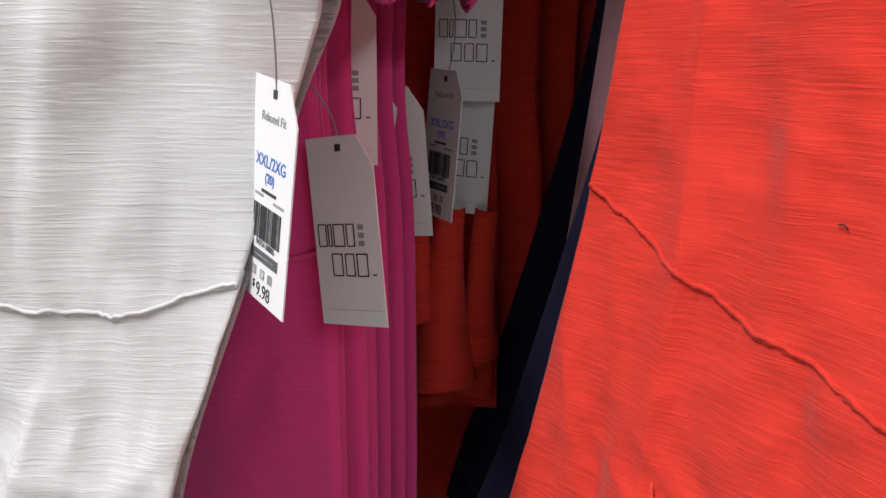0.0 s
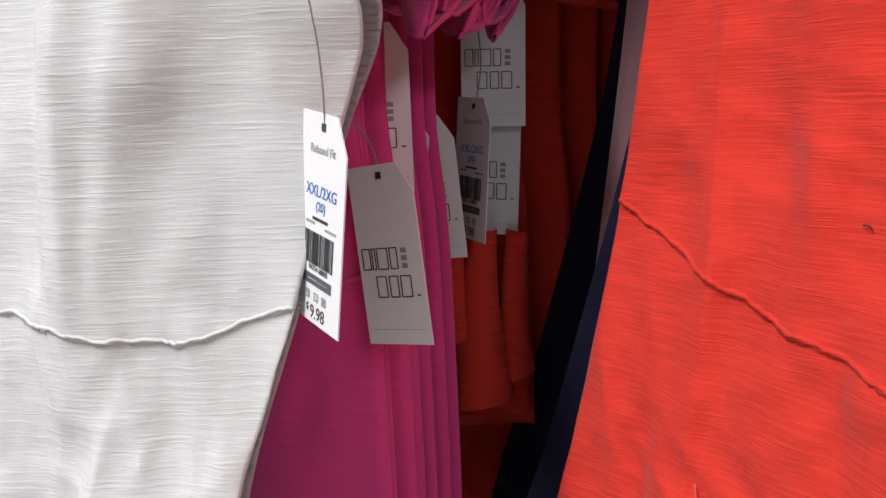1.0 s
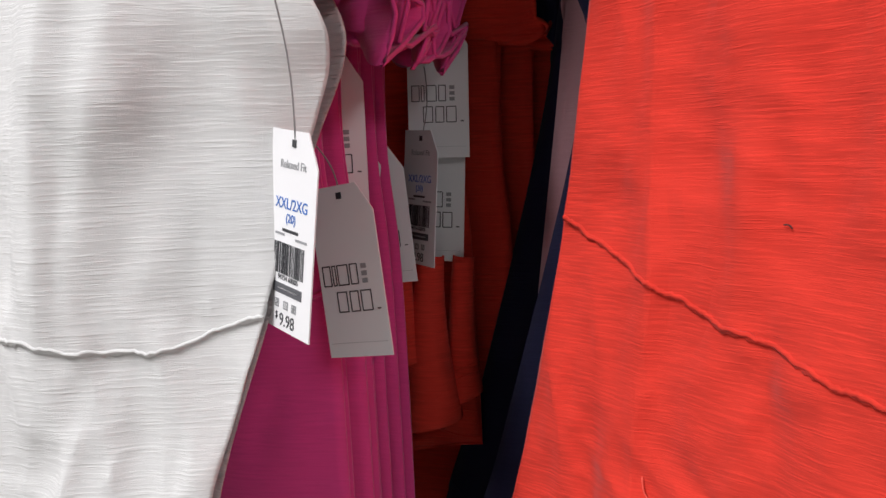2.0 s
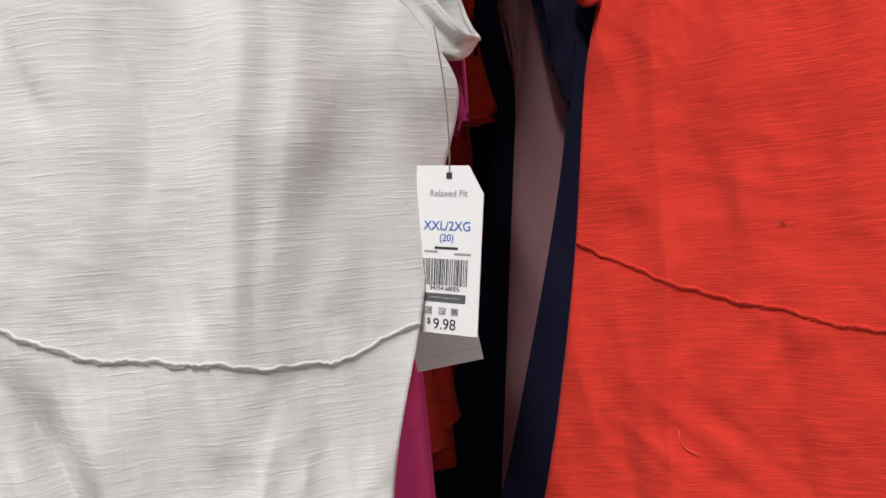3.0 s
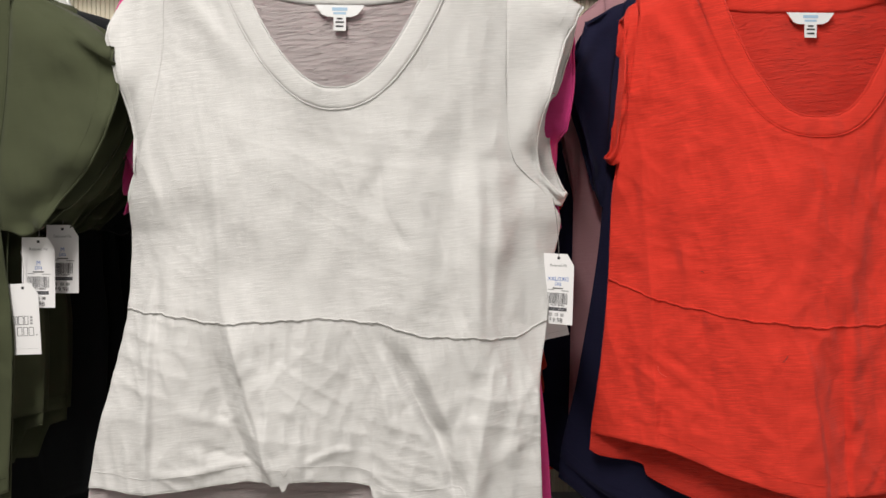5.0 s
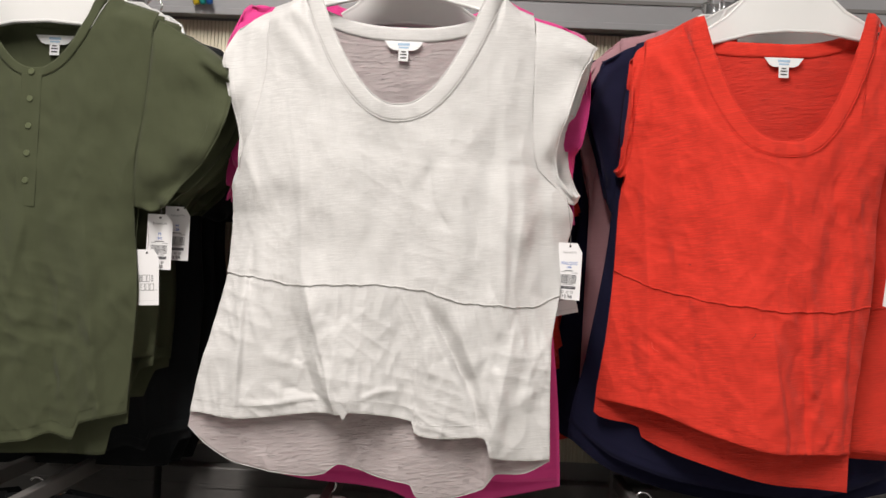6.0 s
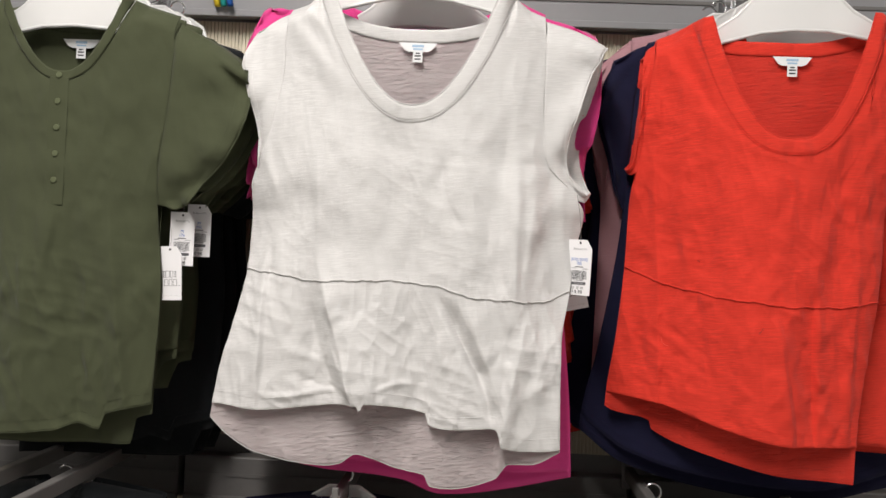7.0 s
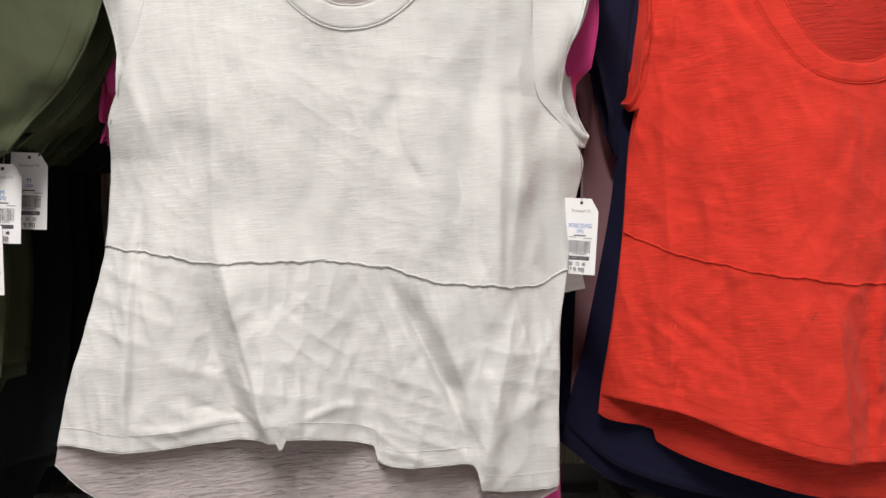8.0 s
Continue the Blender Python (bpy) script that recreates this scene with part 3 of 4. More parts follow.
def rail(x0, x1, z, h, depth, mat, label):
    thing = new("fixture_rail")
    tagged(thing, label, "rail", "fixture rails")
    thing.location = ((x0 + x1) / 2, WALL_Y, z)
    w = (x1 - x0) / 2
    part("beam", box("beam", (-w, -depth, -h / 2), (w, 0, h / 2), mat, 0.004), thing)
    part("lip", box("lip", (-w, -depth - 0.006, -h / 2 - 0.006), (w, -depth + 0.004, -h / 2 + 0.010), mat, 0.002), thing)
    part("slot_strip", box("slot_strip", (-w, -depth - 0.003, 0.004), (w, -depth - 0.0005, 0.012), DARKSTEEL), thing)
    return thing


rail(-0.70, 0.655, 1.985, 0.10, 0.05, STEEL, "grey enamelled upper fixture rail on the wall")
rail(0.672, 2.1, 1.985, 0.10, 0.05, STEEL, "grey enamelled upper fixture rail on the wall")
rail(-2.1, -0.72, 1.985, 0.10, 0.05, STEEL, "grey enamelled upper fixture rail on the wall")
rail(-2.1, -0.53, 0.86, 0.10, 0.05, DARKSTEEL, "dark enamelled lower fixture rail on the wall")
rail(-0.515, 0.50, 0.86, 0.10, 0.05, DARKSTEEL, "dark enamelled lower fixture rail on the wall")
rail(0.515, 2.1, 0.86, 0.10, 0.05, DARKSTEEL, "dark enamelled lower fixture rail on the wall")


def faceout(x, z, y_tip, mat, label, slope=0.0):
    thing = new("display_arm")
    tagged(thing, label, "display arm", "display arms")
    thing.location = (x, WALL_Y - 0.05, z)
    w = 0.010 if mat is DARKSTEEL else 0.006
    part("arm", box("arm", (-w, y_tip - WALL_Y + 0.05, -0.015), (w, 0, 0.015), mat, 0.003), thing)
    part("bracket", box("bracket", (-0.016, -0.012, -0.035), (0.016, -0.0005, 0.035), mat, 0.003), thing)
    part("stop", box("stop", (-0.006, y_tip - WALL_Y + 0.046, -0.013), (0.006, y_tip - WALL_Y + 0.054, 0.030), mat, 0.002), thing)
    return thing


for ax in (0.013, 0.70, -0.62):
    faceout(ax, 1.965, 0.0, CHROME, "chrome display arm that carries the hangers")


def ceiling_light(x, y, power):
    thing = new("ceiling_light")
    tagged(thing, "long white fluorescent ceiling light, switched on", "ceiling light", "ceiling lights")
    thing.location = (x, y, 3.38)
    part("housing", box("housing", (-0.15, -1.2, -0.06), (0.15, 1.2, 0.02), PLASTER, 0.006), thing)
    lamp = bpy.data.lights.new("ceiling_lamp", "AREA")
    lamp.shape, lamp.size, lamp.size_y, lamp.energy, lamp.color = "RECTANGLE", 0.26, 2.3, power * LAMP_POWER, (1.0, 0.97, 0.93)
    ob = new("ceiling_lamp", lamp)
    ob.location = (x, y, 3.31)
    return thing


for lx, ly, power in ((-0.42, -2.0, 2.25), (-3.1, -2.0, 0.5), (2.7, -2.0, 0.85)):
    ceiling_light(lx, ly, power)


# ---- the stack under the white top ----
W_LEFT = [(1.84, -0.237), (1.73, -0.238), (1.62, -0.256), (1.56, -0.274), (1.50, -0.295), (1.367, -0.294), (1.25, -0.311), (1.164, -0.330), (0.96, -0.358)]
W_RIGHT = [(1.84, 0.235), (1.73, 0.236), (1.62, 0.238), (1.565, 0.248), (1.52, 0.292), (1.475, 0.320), (1.42, 0.310), (1.335, 0.299), (1.235, 0.286), (0.96, 0.294)]
W_CUFFS = (([(1.80, -0.296), (1.737, -0.318), (1.653, -0.298), (1.59, -0.284), (1.545, -0.280), (1.499, -0.297)],
            [(1.80, -0.296), (1.737, -0.322), (1.653, -0.304), (1.59, -0.292), (1.499, -0.297)]),
           ([(1.79, 0.352), (1.75, 0.334), (1.69, 0.308), (1.63, 0.292), (1.585, 0.282), (1.55, 0.287), (1.512, 0.330)],
            [(1.79, 0.352), (1.72, 0.336), (1.65, 0.316), (1.59, 0.310), (1.55, 0.319), (1.512, 0.334)]))
W_FRONT = [(-0.34, 1.105), (-0.332, 1.106), (-0.254, 1.100), (-0.149, 1.112), (-0.072, 1.120), (-0.066, 1.110), (-0.060, 1.123), (0.048, 1.108), (0.056, 1.088),
           (0.09, 1.083), (0.172, 1.088), (0.180, 1.080), (0.186, 1.056), (0.24, 1.050), (0.285, 1.054), (0.29, 1.058)]
W_BACK = [(-0.345, 1.085), (-0.30, 1.045), (-0.245, 1.018), (-0.125, 1.000), (-0.10, 1.004), (-0.072, 1.022), (0.0, 1.004), (0.052, 0.996), (0.066, 0.975),
          (0.10, 0.972), (0.175, 0.992), (0.2, 1.02), (0.24, 1.023), (0.29, 1.05)]
W_SEAM = [(-0.29, 1.353), (-0.147, 1.337), (-0.06, 1.343), (0.036, 1.340), (0.11, 1.322), (0.2, 1.316), (0.245, 1.318), (0.295, 1.338)]
top("white_top", "white slub-knit cap-sleeve top hanging in front of its rack", WHITE, 0.013, -0.035, 0.075, W_LEFT, W_RIGHT, (0.18, 1.627, 1.815),
    W_FRONT, W_BACK, W_SEAM, W_CUFFS,
    folds=((-0.166, 1.56, -0.150, 1.33, 0.035, 0.012, -0.012), (-0.152, 1.36, -0.064, 1.07, 0.060, 0.013, -0.030), (-0.19, 1.33, -0.105, 1.09, 0.018, 0.022, 0.012),
           (-0.125, 1.22, -0.085, 1.13, 0.006, 0.012, -0.007),
           (-0.030, 1.64, 0.010, 1.36, 0.030, 0.034, 0.014), (0.015, 1.36, 0.028, 1.09, 0.022, 0.028, 0.012), (0.170, 1.62, 0.165, 1.30, 0.016, 0.030, 0.012),
           (0.052, 1.30, 0.054, 1.05, 0.010, 0.022, 0.012), (0.10, 1.58, 0.105, 1.32, 0.03, 0.03, -0.008), (-0.09, 1.60, -0.085, 1.36, 0.03, 0.03, -0.008),
           (0.075, 1.30, 0.155, 1.15, 0.016, 0.008, 0.022), (0.11, 1.31, 0.185, 1.12, 0.016, 0.014, -0.012), (0.15, 1.20, 0.165, 1.09, 0.005, 0.012, 0.006),
           (0.222, 1.28, 0.176, 1.03, 0.045, 0.010, -0.016), (0.196, 1.52, 0.196, 1.28, 0.010, 0.030, -0.007),
           (-0.255, 1.38, -0.258, 1.08, 0.006, 0.016, -0.009), (-0.21, 1.17, -0.12, 1.145, 0.010, 0.010, 0.003),
           (-0.22, 1.22, -0.14, 1.18, 0.010, 0.012, -0.003), (-0.24, 1.13, -0.10, 1.135, 0.006, 0.006, -0.0044), (-0.18, 1.155, -0.09, 1.14, 0.005, 0.007, 0.0040), (-0.04, 1.15, 0.02, 1.16, 0.005, 0.007, -0.0040), (-0.235, 1.82, -0.12, 1.68, 0.012, 0.018, -0.005), (-0.20, 1.84, -0.13, 1.72, 0.008, 0.012, -0.004),
           (0.26, 1.55, 0.25, 1.38, 0.02, 0.02, 0.006), (0.05, 1.56, 0.095, 1.44, 0.006, 0.012, 0.003), (0.13, 1.50, 0.15, 1.40, 0.005, 0.010, 0.003)),
    seed=3, amp=0.007, res=(280, 170), group="tops on display", back=0.012, creases=70, taper=0.75, inside=WHITE_INSIDE_BOUNCE, trim=0.0011, crinkle=(0.22, 0.65), sleeve_crumple=0.009,
    turn=((0.232, 1.56), (0.190, 1.12)))
hanger(0.013, 0.030, 1.878)

M_RIGHT = [(1.84, 0.235), (1.60, 0.255), (1.50, 0.262), (1.42, 0.270), (1.35, 0.284), (1.28, 0.294), (1.10, 0.314), (0.96, 0.322)]
M_CUFF = [(1.82, 0.335), (1.72, 0.346), (1.61, 0.326), (1.55, 0.318), (1.482, 0.324)]
M_FRONT = [(-0.34, 1.10), (-0.15, 1.0), (0.0, 0.99), (0.15, 0.985), (0.34, 0.99)]
M_BACK = [(-0.345, 1.06), (-0.20, 0.975), (-0.11, 0.965), (0.0, 0.955), (0.075, 0.93), (0.2, 0.95), (0.33, 0.985)]


def widened(pairs, k):
    return [(z, x + (k if x > 0 else -k)) for z, x in pairs]


def lifted(pairs, k):
    return [(x, z + k) for x, z in pairs]


for i, (y, dx, kw, dz) in enumerate(((0.086, 0.004, 0.0, 0.0), (0.103, -0.004, 0.004, 0.012), (0.119, 0.004, 0.002, 0.02), (0.134, 0.0, 0.004, 0.015),
                                     (0.149, 0.002, 0.003, 0.02), (0.164, 0.003, 0.005, 0.02), (0.179, 0.001, 0.008, 0.015))):
    top("magenta_top", "magenta slub-knit top with crumpled cap sleeves, hanging behind", MAGENTA, 0.013 + dx, y, 0.010 if i else 0.014,
        widened(W_LEFT, 0.012), widened(M_RIGHT, kw), (0.18, 1.69, 1.85), lifted(M_FRONT, dz), lifted(M_BACK, dz), W_SEAM if i == 0 else None,
        ([(1.855, -0.310), (1.76, -0.336), (1.64, -0.328), (1.57, -0.320), (1.50, -0.322)], M_CUFF), seed=11 + i, amp=0.006, shoulder=(1.888, 1.858), res=(80, 60), sleeve_crumple=0.020, arm=1.49, creases=20,
        tagcolor=False, group="tops on display", cuff_depth=0.022)
    hanger(0.013 + dx, y + 0.010, 1.845)
for i, (y, dx, dz) in enumerate(((0.268, 0.030, 0.20), (0.296, 0.055, 0.20), (0.324, 0.075, 0.07), (0.352, 0.09, 0.05))):
    top("coral_top", "coral red slub-knit top hanging behind the magenta ones", CORAL, 0.013 + dx, y, 0.015,
        W_LEFT, M_RIGHT, (0.17, 1.66, 1.83), lifted(M_FRONT, dz), lifted(M_BACK, dz), None,
        (W_CUFFS[0][1], W_CUFFS[1][1]), seed=31 + i, amp=0.020 if i == 0 else 0.013, res=(80, 60), creases=20, sleeve_crumple=0.014, tagcolor=False, group="tops on display", cuff_depth=0.022)
    hanger(0.013 + dx, y + 0.018, 1.83)



def curled_hem(parent, cx, cy, z0, z1, r0, r1, a0, a1):
    """A hem that rolls in on itself, hanging from z0 to z1, with two rows of stitching."""
    v = np.linspace(0, 1, 18)[:, None]
    a = np.linspace(a0, a1, 26)[None]
    r = r0 + (r1 - r0) * v ** 1.5
    z = z0 + (z1 - z0) * v + 0.010 * v * np.sin(a * 0.8) - parent.location.z
    lx, ly = cx - parent.location.x, cy - parent.location.y
    X = lx + r * np.sin(a) + 0.010 * v * v
    Y = ly - r * np.cos(a) * 0.8
    Z = z + 0 * a
    thick(part("hem_fold", grid("hem_fold", X, Y, Z, CORAL), parent, "coral hem rolled in on itself"), 0.0014)
    for row in (13, 14):
        pts = [(X[row, i] * 1.0, Y[row, i] - 0.0012, Z[row, i]) for i in range(26)]
        part("stitching", tube("stitching", pts, 0.0004, CORAL, 4), parent)


curl_host = [o for o in bpy.data.objects if o.name.startswith("coral_top") and o.parent is None][0]
curled_hem(curl_host, 0.283, 0.245, 1.335, 1.245, 0.009, 0.014, -1.2, 2.6)
curled_hem(curl_host, 0.306, 0.252, 1.335, 1.200, 0.010, 0.024, -1.5, 2.2)
curled_hem(curl_host, 0.328, 0.266, 1.335, 1.220, 0.008, 0.013, -1.3, 1.9)

# ---- the stack under the coral top ----
R_LEFT = [(1.84, -0.222), (1.75, -0.235), (1.60, -0.248), (1.51, -0.262), (1.39, -0.266), (1.247, -0.278), (1.14, -0.292), (0.96, -0.30)]
R_RIGHT = [(1.84, 0.225), (1.75, 0.20), (1.63, 0.19), (1.51, 0.185), (1.343, 0.178), (1.247, 0.165), (1.08, 0.150), (0.96, 0.148)]
R_CUFFS = ([(1.80, -0.246), (1.74, -0.250), (1.66, -0.254), (1.60, -0.258), (1.575, -0.272)], None)
R_FRONT = [(-0.312, 1.146), (-0.30, 1.143), (-0.20, 1.130), (-0.10, 1.100), (0.02, 1.078), (0.15, 1.076)]
R_BACK = [(-0.312, 1.130), (-0.28, 1.105), (-0.205, 1.088), (-0.198, 1.070), (-0.09, 1.035), (0.06, 1.008), (0.15, 1.006)]
R_SEAM = [(-0.29, 1.395), (-0.23, 1.370), (-0.17, 1.350), (-0.05, 1.332), (0.03, 1.328), (0.10, 1.332), (0.18, 1.343)]
top("coral_top", "coral red slub-knit scoop-neck top hanging in front of its rack", CORAL, 0.697, 0.0, 0.05, R_LEFT, R_RIGHT, (0.166, 1.598, 1.815),
    R_FRONT, R_BACK, R_SEAM, R_CUFFS,
    folds=((-0.175, 1.72, -0.165, 1.30, 0.016, 0.012, -0.008), (-0.02, 1.30, 0.02, 1.08, 0.008, 0.02, -0.009), (0.045, 1.36, 0.06, 1.05, 0.008, 0.03, 0.012),
           (-0.12, 1.60, -0.13, 1.36, 0.012, 0.02, 0.009), (-0.09, 1.30, -0.08, 1.08, 0.012, 0.02, 0.007), (0.10, 1.56, 0.09, 1.35, 0.02, 0.02, 0.008),
           (-0.226, 1.60, -0.204, 1.30, 0.020, 0.009, -0.010), (-0.210, 1.36, -0.200, 1.06, 0.010, 0.040, -0.010), (-0.15, 1.36, -0.115, 1.17, 0.008, 0.016, 0.007),
           (-0.225, 1.82, -0.10, 1.62, 0.010, 0.020, -0.006), (-0.19, 1.82, -0.12, 1.66, 0.008, 0.014, 0.005), (-0.23, 1.80, -0.215, 1.66, 0.005, 0.012, -0.005),
           (-0.245, 1.34, -0.225, 1.20, 0.006, 0.014, 0.005), (0.13, 1.40, 0.125, 1.06, 0.008, 0.02, -0.007)),
    seed=5, amp=0.007, back=0.014, creases=70, neck_power=2.7, res=(240, 150), group="tops on display", trim=0.0015, shoulder=(1.855, 1.825), arm=1.57, bend=0.10, label_x=0.012, inside=CORAL_INSIDE,
    crinkle=(0.45, 0.50),
    fibres=((-0.042, 1.286, 0.012, 2.2, 0.001, FIBRE_DARK), (-0.20, 1.255, 0.020, 0.9, -0.004, FIBRE_PALE), (-0.145, 1.402, 0.004, 0.3, 0.001, FIBRE_DARK)))
hanger(0.712, 0.060, 1.848, turn=-13, span=0.165)
R2_RIGHT = [(1.84, 0.235), (1.6, 0.25), (1.4, 0.27), (0.96, 0.29)]
top("coral_top", "coral red slub-knit top hanging behind the front one", CORAL, 0.76, 0.105, 0.02, [(1.84, -0.2), (0.9, -0.2)], R2_RIGHT, (0.165, 1.62, 1.82),
    [(-0.31, 1.14), (0.0, 1.08), (0.29, 1.06)], [(-0.31, 1.14), (0.0, 1.05), (0.29, 1.05)], R_SEAM, (None, [(1.80, 0.30), (1.65, 0.29), (1.57, 0.29)]),
    seed=9, res=(60, 50), tagcolor=False, group="tops on display")
hanger(0.76, 0.125, 1.83)
N_LEFT = [(1.84, -0.235), (1.70, -0.26), (1.60, -0.265), (1.50, -0.27), (1.22, -0.31), (1.08, -0.338), (0.9, -0.345)]
P_LEFT = [(1.84, -0.235), (1.70, -0.26), (1.50, -0.285), (1.22, -0.290), (0.9, -0.295)]
N_RIGHT = [(1.84, 0.235), (1.6, 0.26), (1.4, 0.27), (0.9, 0.29)]
N_HEM = [(-0.34, 1.06), (-0.24, 0.99), (-0.06, 0.945), (0.1, 0.93), (0.29, 0.98)]
N_CUFF = ([(1.80, -0.30), (1.70, -0.325), (1.60, -0.30), (1.53, -0.285)], [(1.80, 0.30), (1.65, 0.29), (1.55, 0.29)])
for i, (nm, lab, mat, y, dx, dz, kw) in enumerate((
        ("navy_top", "navy slub-knit cap-sleeve top hanging behind coral ones", NAVY, 0.17, 0.0, 0.0, 0.0),
        ("pink_top", "dusty pink slub-knit top squeezed between navy ones", MAUVE, 0.24, -0.02, 0.02, 0.0),
        ("navy_top", "navy slub-knit cap-sleeve top hanging near the wall", NAVY, 0.275, -0.05, 0.03, 0.0),
        ("navy_top", "navy slub-knit cap-sleeve top hanging near the wall", NAVY, 0.312, -0.06, 0.03, 0.0),
        ("black_top", "black slub-knit top hanging close against the back panel", BLACK, 0.35, -0.07, 0.03, 0.0))):
    top(nm, lab, mat, 0.70 + dx, y, 0.02, P_LEFT if mat is MAUVE else N_LEFT, N_RIGHT, (0.165, 1.63, 1.825 + dz), lifted(N_HEM, dz + 0.03), lifted(N_HEM, dz), None, N_CUFF,
        shoulder=(1.862 + (0.02 if mat is MAUVE else 0), 1.835 + (0.03 if mat is MAUVE else 0)), seed=41 + i, res=(60, 50), amp=0.007, tagcolor=False, group="tops on display", cuff_depth=0.024, sleeve_crumple=0.01)
    hanger(0.70 + dx, y + 0.02, 1.83)

# ---- the stack under the olive henley ----
G_LEFT = [(1.84, -0.22), (1.6, -0.225), (1.45, -0.225), (0.95, -0.24)]
G_RIGHT = [(1.84, 0.205), (1.66, 0.195), (1.50, 0.180), (1.41, 0.182), (1.30, 0.192), (1.105, 0.185), (0.95, 0.18)]
G_CUFF = ([(1.79, -0.30), (1.65, -0.33), (1.47, -0.25)], [(1.72, 0.335), (1.64, 0.345), (1.56, 0.315), (1.463, 0.232)])
G_HEM = [(-0.24, 1.03), (-0.1, 1.032), (0.02, 1.042), (0.06, 1.055), (0.098, 1.045), (0.106, 1.072), (0.19, 1.094)]
G_BACK = [(-0.24, 1.0), (0.0, 1.005), (0.11, 1.008), (0.14, 1.012), (0.15, 1.06), (0.19, 1.075)]


def henley(i, mat, x, y, d, label, seed, res, lift=0.0):
    t = top("henley_top", label, mat, x, y, d, G_LEFT, G_RIGHT, (0.125, 1.68, 1.80), lifted(G_HEM, lift), lifted(G_BACK, lift), None, G_CUFF,
            folds=((0.10, 1.45, 0.15, 1.04, 0.010, 0.03, -0.016), (0.03, 1.42, 0.06, 1.02, 0.02, 0.02, 0.010), (-0.05, 1.40, -0.03, 1.02, 0.012, 0.03, -0.010), (-0.13, 1.6, -0.10, 1.05, 0.03, 0.02, 0.010), (0.15, 1.60, 0.13, 1.40, 0.02, 0.02, 0.008), (0.0, 1.43, -0.02, 1.28, 0.006, 0.02, -0.006)), seed=seed, amp=0.009, res=res, creases=60 if i == 0 else 8, tagcolor=(i == 0), group="tops on display", crinkle=(0.25, 0.6),
            shoulder=(1.835, 1.80), arm=1.46, henley=True, sleeve_crumple=0.012, cuff_depth=0.03)
    if i == 0:
        pl = part("placket", box("placket", (-0.020, -0.0035, -0.385), (0.016, -0.001, -0.150), mat, 0.0015), t)
        for k in range(5):
            bm = bmesh.new()
            bmesh.ops.create_cone(bm, cap_ends=True, segments=20, radius1=0.0055, radius2=0.0055, depth=0.0024)
            bmesh.ops.bevel(bm, geom=list(bm.edges), offset=0.0006, segments=1, affect="EDGES", profile=0.5)
            bm.transform(Matrix.Rotation(radians(90), 4, "X"))
            b = part("button", bm_mesh("button", bm, BUTTON, False), pl, "small olive shirt button")
            b.location = (-0.002, -0.0048, -0.147 - 0.048 * k)
    hanger(x, y + d, 1.80)
    return t


henley(0, OLIVE, -0.632, -0.03, 0.04, "olive green short-sleeved henley top with five buttons", 71, (150, 110))
for i in range(1, 5):
    henley(i, OLIVE, -0.632 + 0.012 * (i % 2), 0.02 + 0.045 * i, 0.018, "olive green henley top hanging behind the front one", 71 + i, (44, 36), 0.085 + 0.012 * (i % 3))
for i in range(5, 8):
    henley(i, BLACK, -0.60 + 0.012 * i - 0.05, 0.02 + 0.045 * i, 0.018, "black short-sleeved top at the back of the rack", 71 + i, (44, 36), -0.07)

# ---- price tags ----
hang_tag(0.328, 0.004, 1.430, -31, "price", "white price tag hung from the white top", lean=1.5, string=0.085, off=(-0.004, -0.022))
hang_tag(0.310, 0.084, 1.398, -12, "brand", "white brand tag hung from the white top", lean=-14, string=0.03, off=(-0.008, -0.010))
hang_tag(0.274, 0.129, 1.474, 14, "brand", "white brand tag among magenta sleeves", lean=-6)
hang_tag(0.267, 0.184, 1.413, 12, "brand", "white brand tag under magenta sleeves", lean=-11)
hang_tag(0.269, 0.212, 1.415, 6, "brand", "white brand tag under magenta sleeves", lean=-11)
hang_tag(0.298, 0.238, 1.430, -36, "price", "white price tag turned sideways under magenta sleeves", lean=-3)
hang_tag(0.299, 0.265, 1.429, 8, "brand", "white brand tag under magenta sleeves", lean=-3)
hang_tag(0.298, 0.254, 1.510, 12, "brand", "white brand tag before the coral tops", lean=-5)
hang_tag(0.327, 0.372, 1.456, 0, "brand", "white brand tag on a coral top", lean=2)
hang_tag(0.338, 0.385, 1.440, -20, "brand", "white brand tag on a coral top", lean=4)
hang_tag(-0.414, 0.03, 1.450, 0, "price", "white price tag hung from the olive henley", size="M")
hang_tag(-0.396, 0.07, 1.468, 0, "price", "white price tag hung from an olive henley", size="M")
hang_tag(-0.43, 0.015, 1.385, -10, "brand", "white brand tag hung from the olive henley", lean=-3)
hang_tag(0.937, 0.06, 1.44, 0, "price", "white price tag hung from a coral top", lean=6)

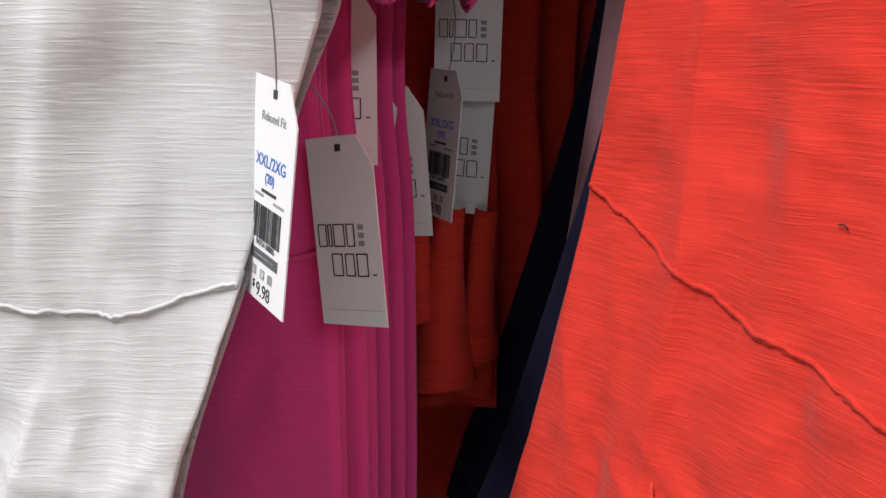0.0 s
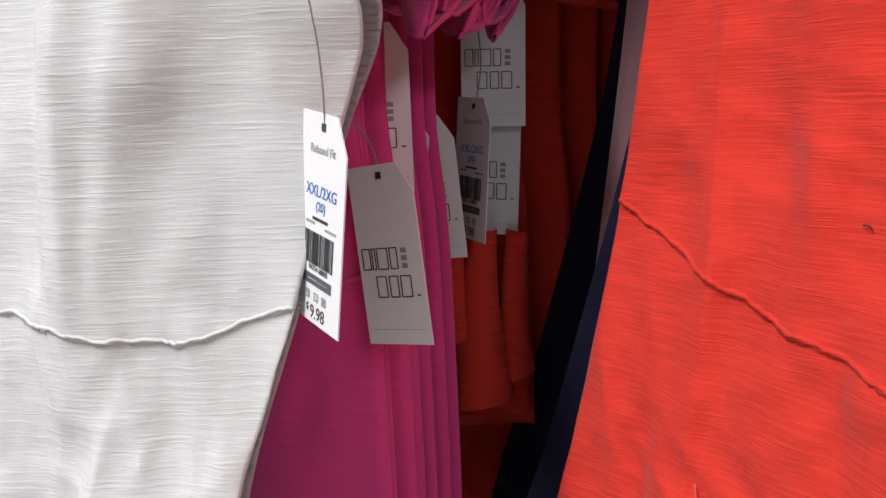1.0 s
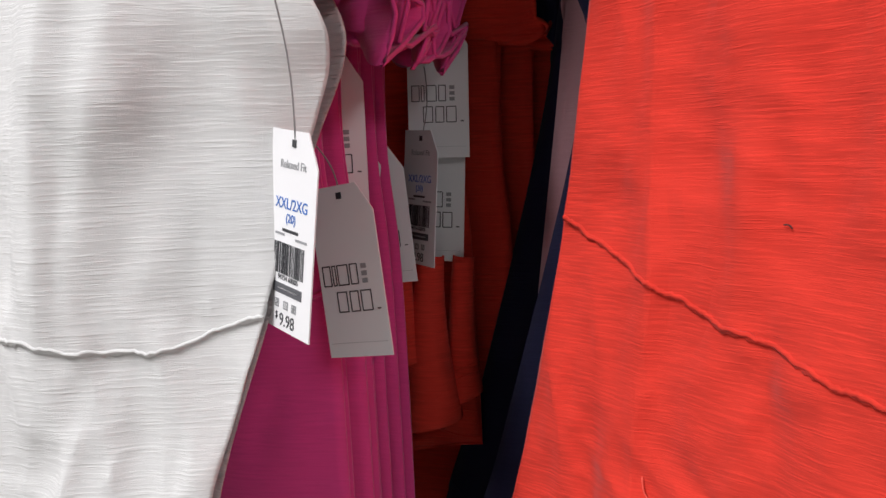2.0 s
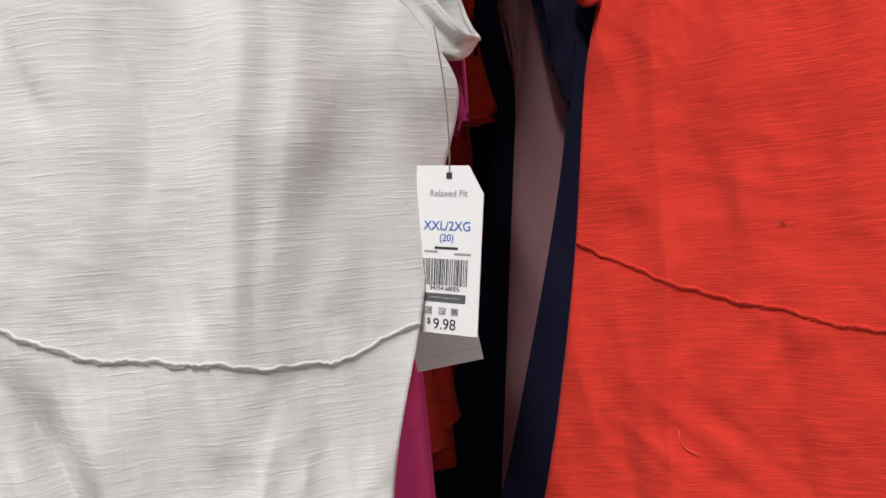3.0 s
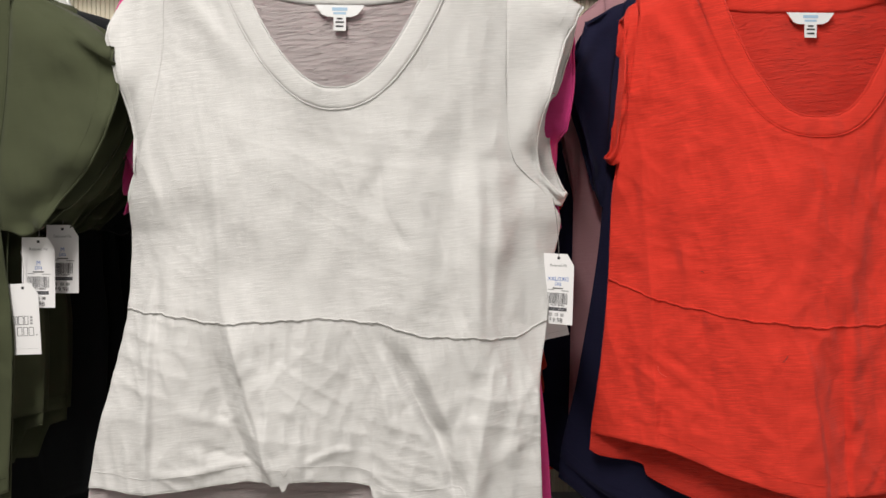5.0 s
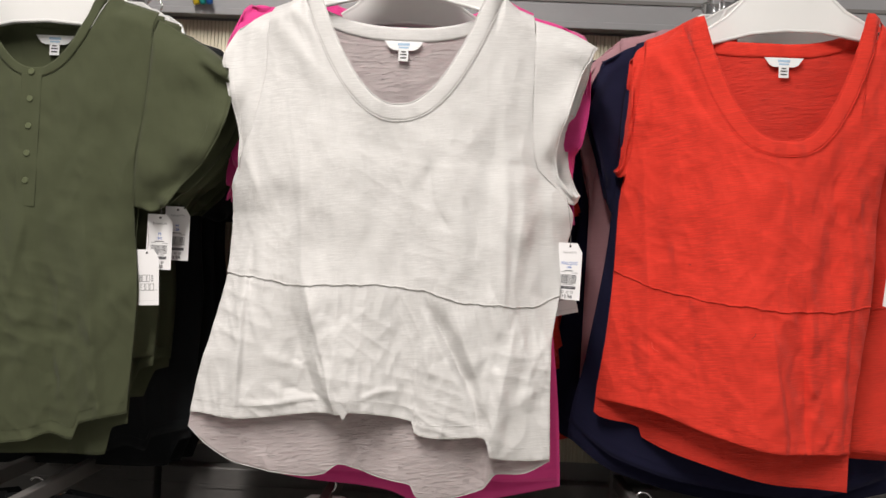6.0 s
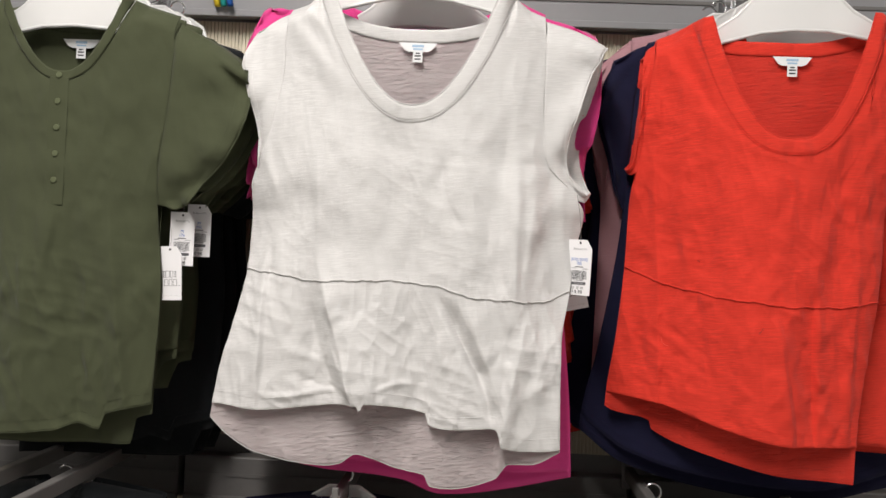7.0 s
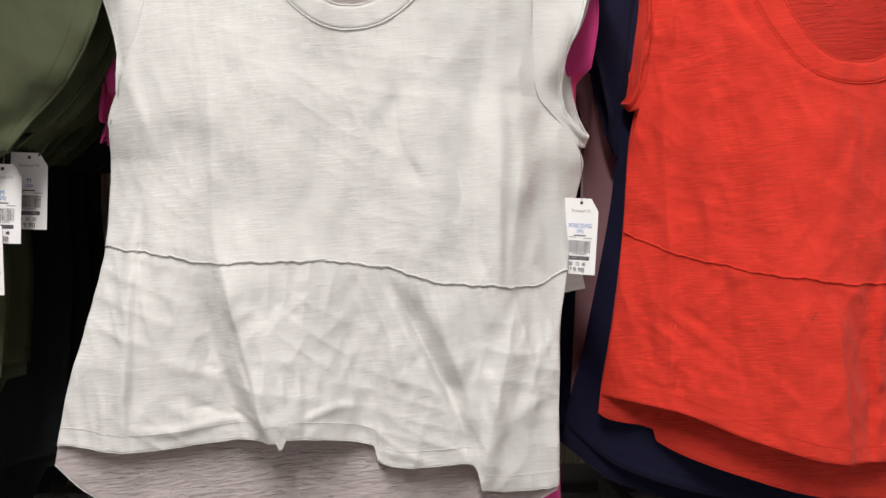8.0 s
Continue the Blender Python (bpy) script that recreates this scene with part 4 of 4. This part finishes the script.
# ---- the lower row ----
# The two black tops are added to fill the shaded lower left with dark.
for lx, mat in ((-0.10, NAVY), (0.50, TAUPE), (0.78, NAVY), (-0.66, BLACK), (-1.1, BLACK)):
    top("navy_top", "dark top or added dark filler on the lower row of the rack", mat, lx, 0.10, 0.03, [(1.84, -0.2), (1.0, -0.26)], [(1.84, 0.2), (1.0, 0.26)], (0.05, 1.82, 1.84),
        [(-0.25, 1.2), (0.25, 1.2)], [(-0.25, 1.19), (0.25, 1.19)], None, ([(1.79, -0.30), (1.6, -0.30)], [(1.79, 0.30), (1.6, 0.30)]),
        seed=90, res=(40, 30), tagcolor=False, group="lower row of tops").location.z -= 0.95
    hanger(lx, 0.13, 0.825 if lx in (-0.10, 0.50) else 0.795)
for ax in (-0.10, 0.50, 0.78, -0.62, -0.75):
    faceout(ax, 0.925 if ax > -0.5 else 0.93, 0.02 if ax > -0.5 else -0.25, DARKSTEEL, "dark metal display arm of the lower row")


# ---- small things by the wall ----
def price_sign(x, y, z):
    thing = new("price_sign")
    tagged(thing, "small yellow and red shelf price card on the lower rail", "price sign")
    thing.location = (x, y, z)
    part("card", box("card", (-0.022, -0.0008, -0.055), (0.022, 0.0008, 0.0), YELLOW, 0.0003), thing)
    part("print", box("print", (-0.022, -0.0014, -0.012), (0.022, -0.0009, 0.0), RED_INK), thing)
    part("print", box("print", (0.008, -0.0014, -0.052), (0.021, -0.0009, -0.020), RED_INK), thing)
    for k in range(2):
        part("print", box("print", (-0.016 + 0.011 * k, -0.0014, -0.044), (-0.010 + 0.011 * k, -0.0009, -0.022), INK), thing)
    part("clip", box("clip", (-0.012, -0.002, -0.004), (0.012, 0.003, 0.004), PLASTIC, 0.001), thing)
    return thing


price_sign(-0.715, 0.40, 0.835)


# Stand-in for a sleeve of folded clothing above the rail.
def cloth_strips(x, y, z):
    thing = new("cloth_strips")
    tagged(thing, "yellow, green and blue cloth strips over the rail, standing in for a folded sleeve", "straps")
    thing.location = (x, y, z)
    for k, mat in enumerate((YELLOW, TEAL, BLUE_INK)):
        pts = [(0.016 * k + 0.05 * t, -0.004 * k, 0.05 - 0.09 * t * t + 0.004 * math.sin(9 * t)) for t in np.linspace(0, 1, 10)]
        part("strip", tube("strip", pts, 0.007, mat, 8), thing)
    return thing


cloth_strips(-0.535, 0.39, 1.985)
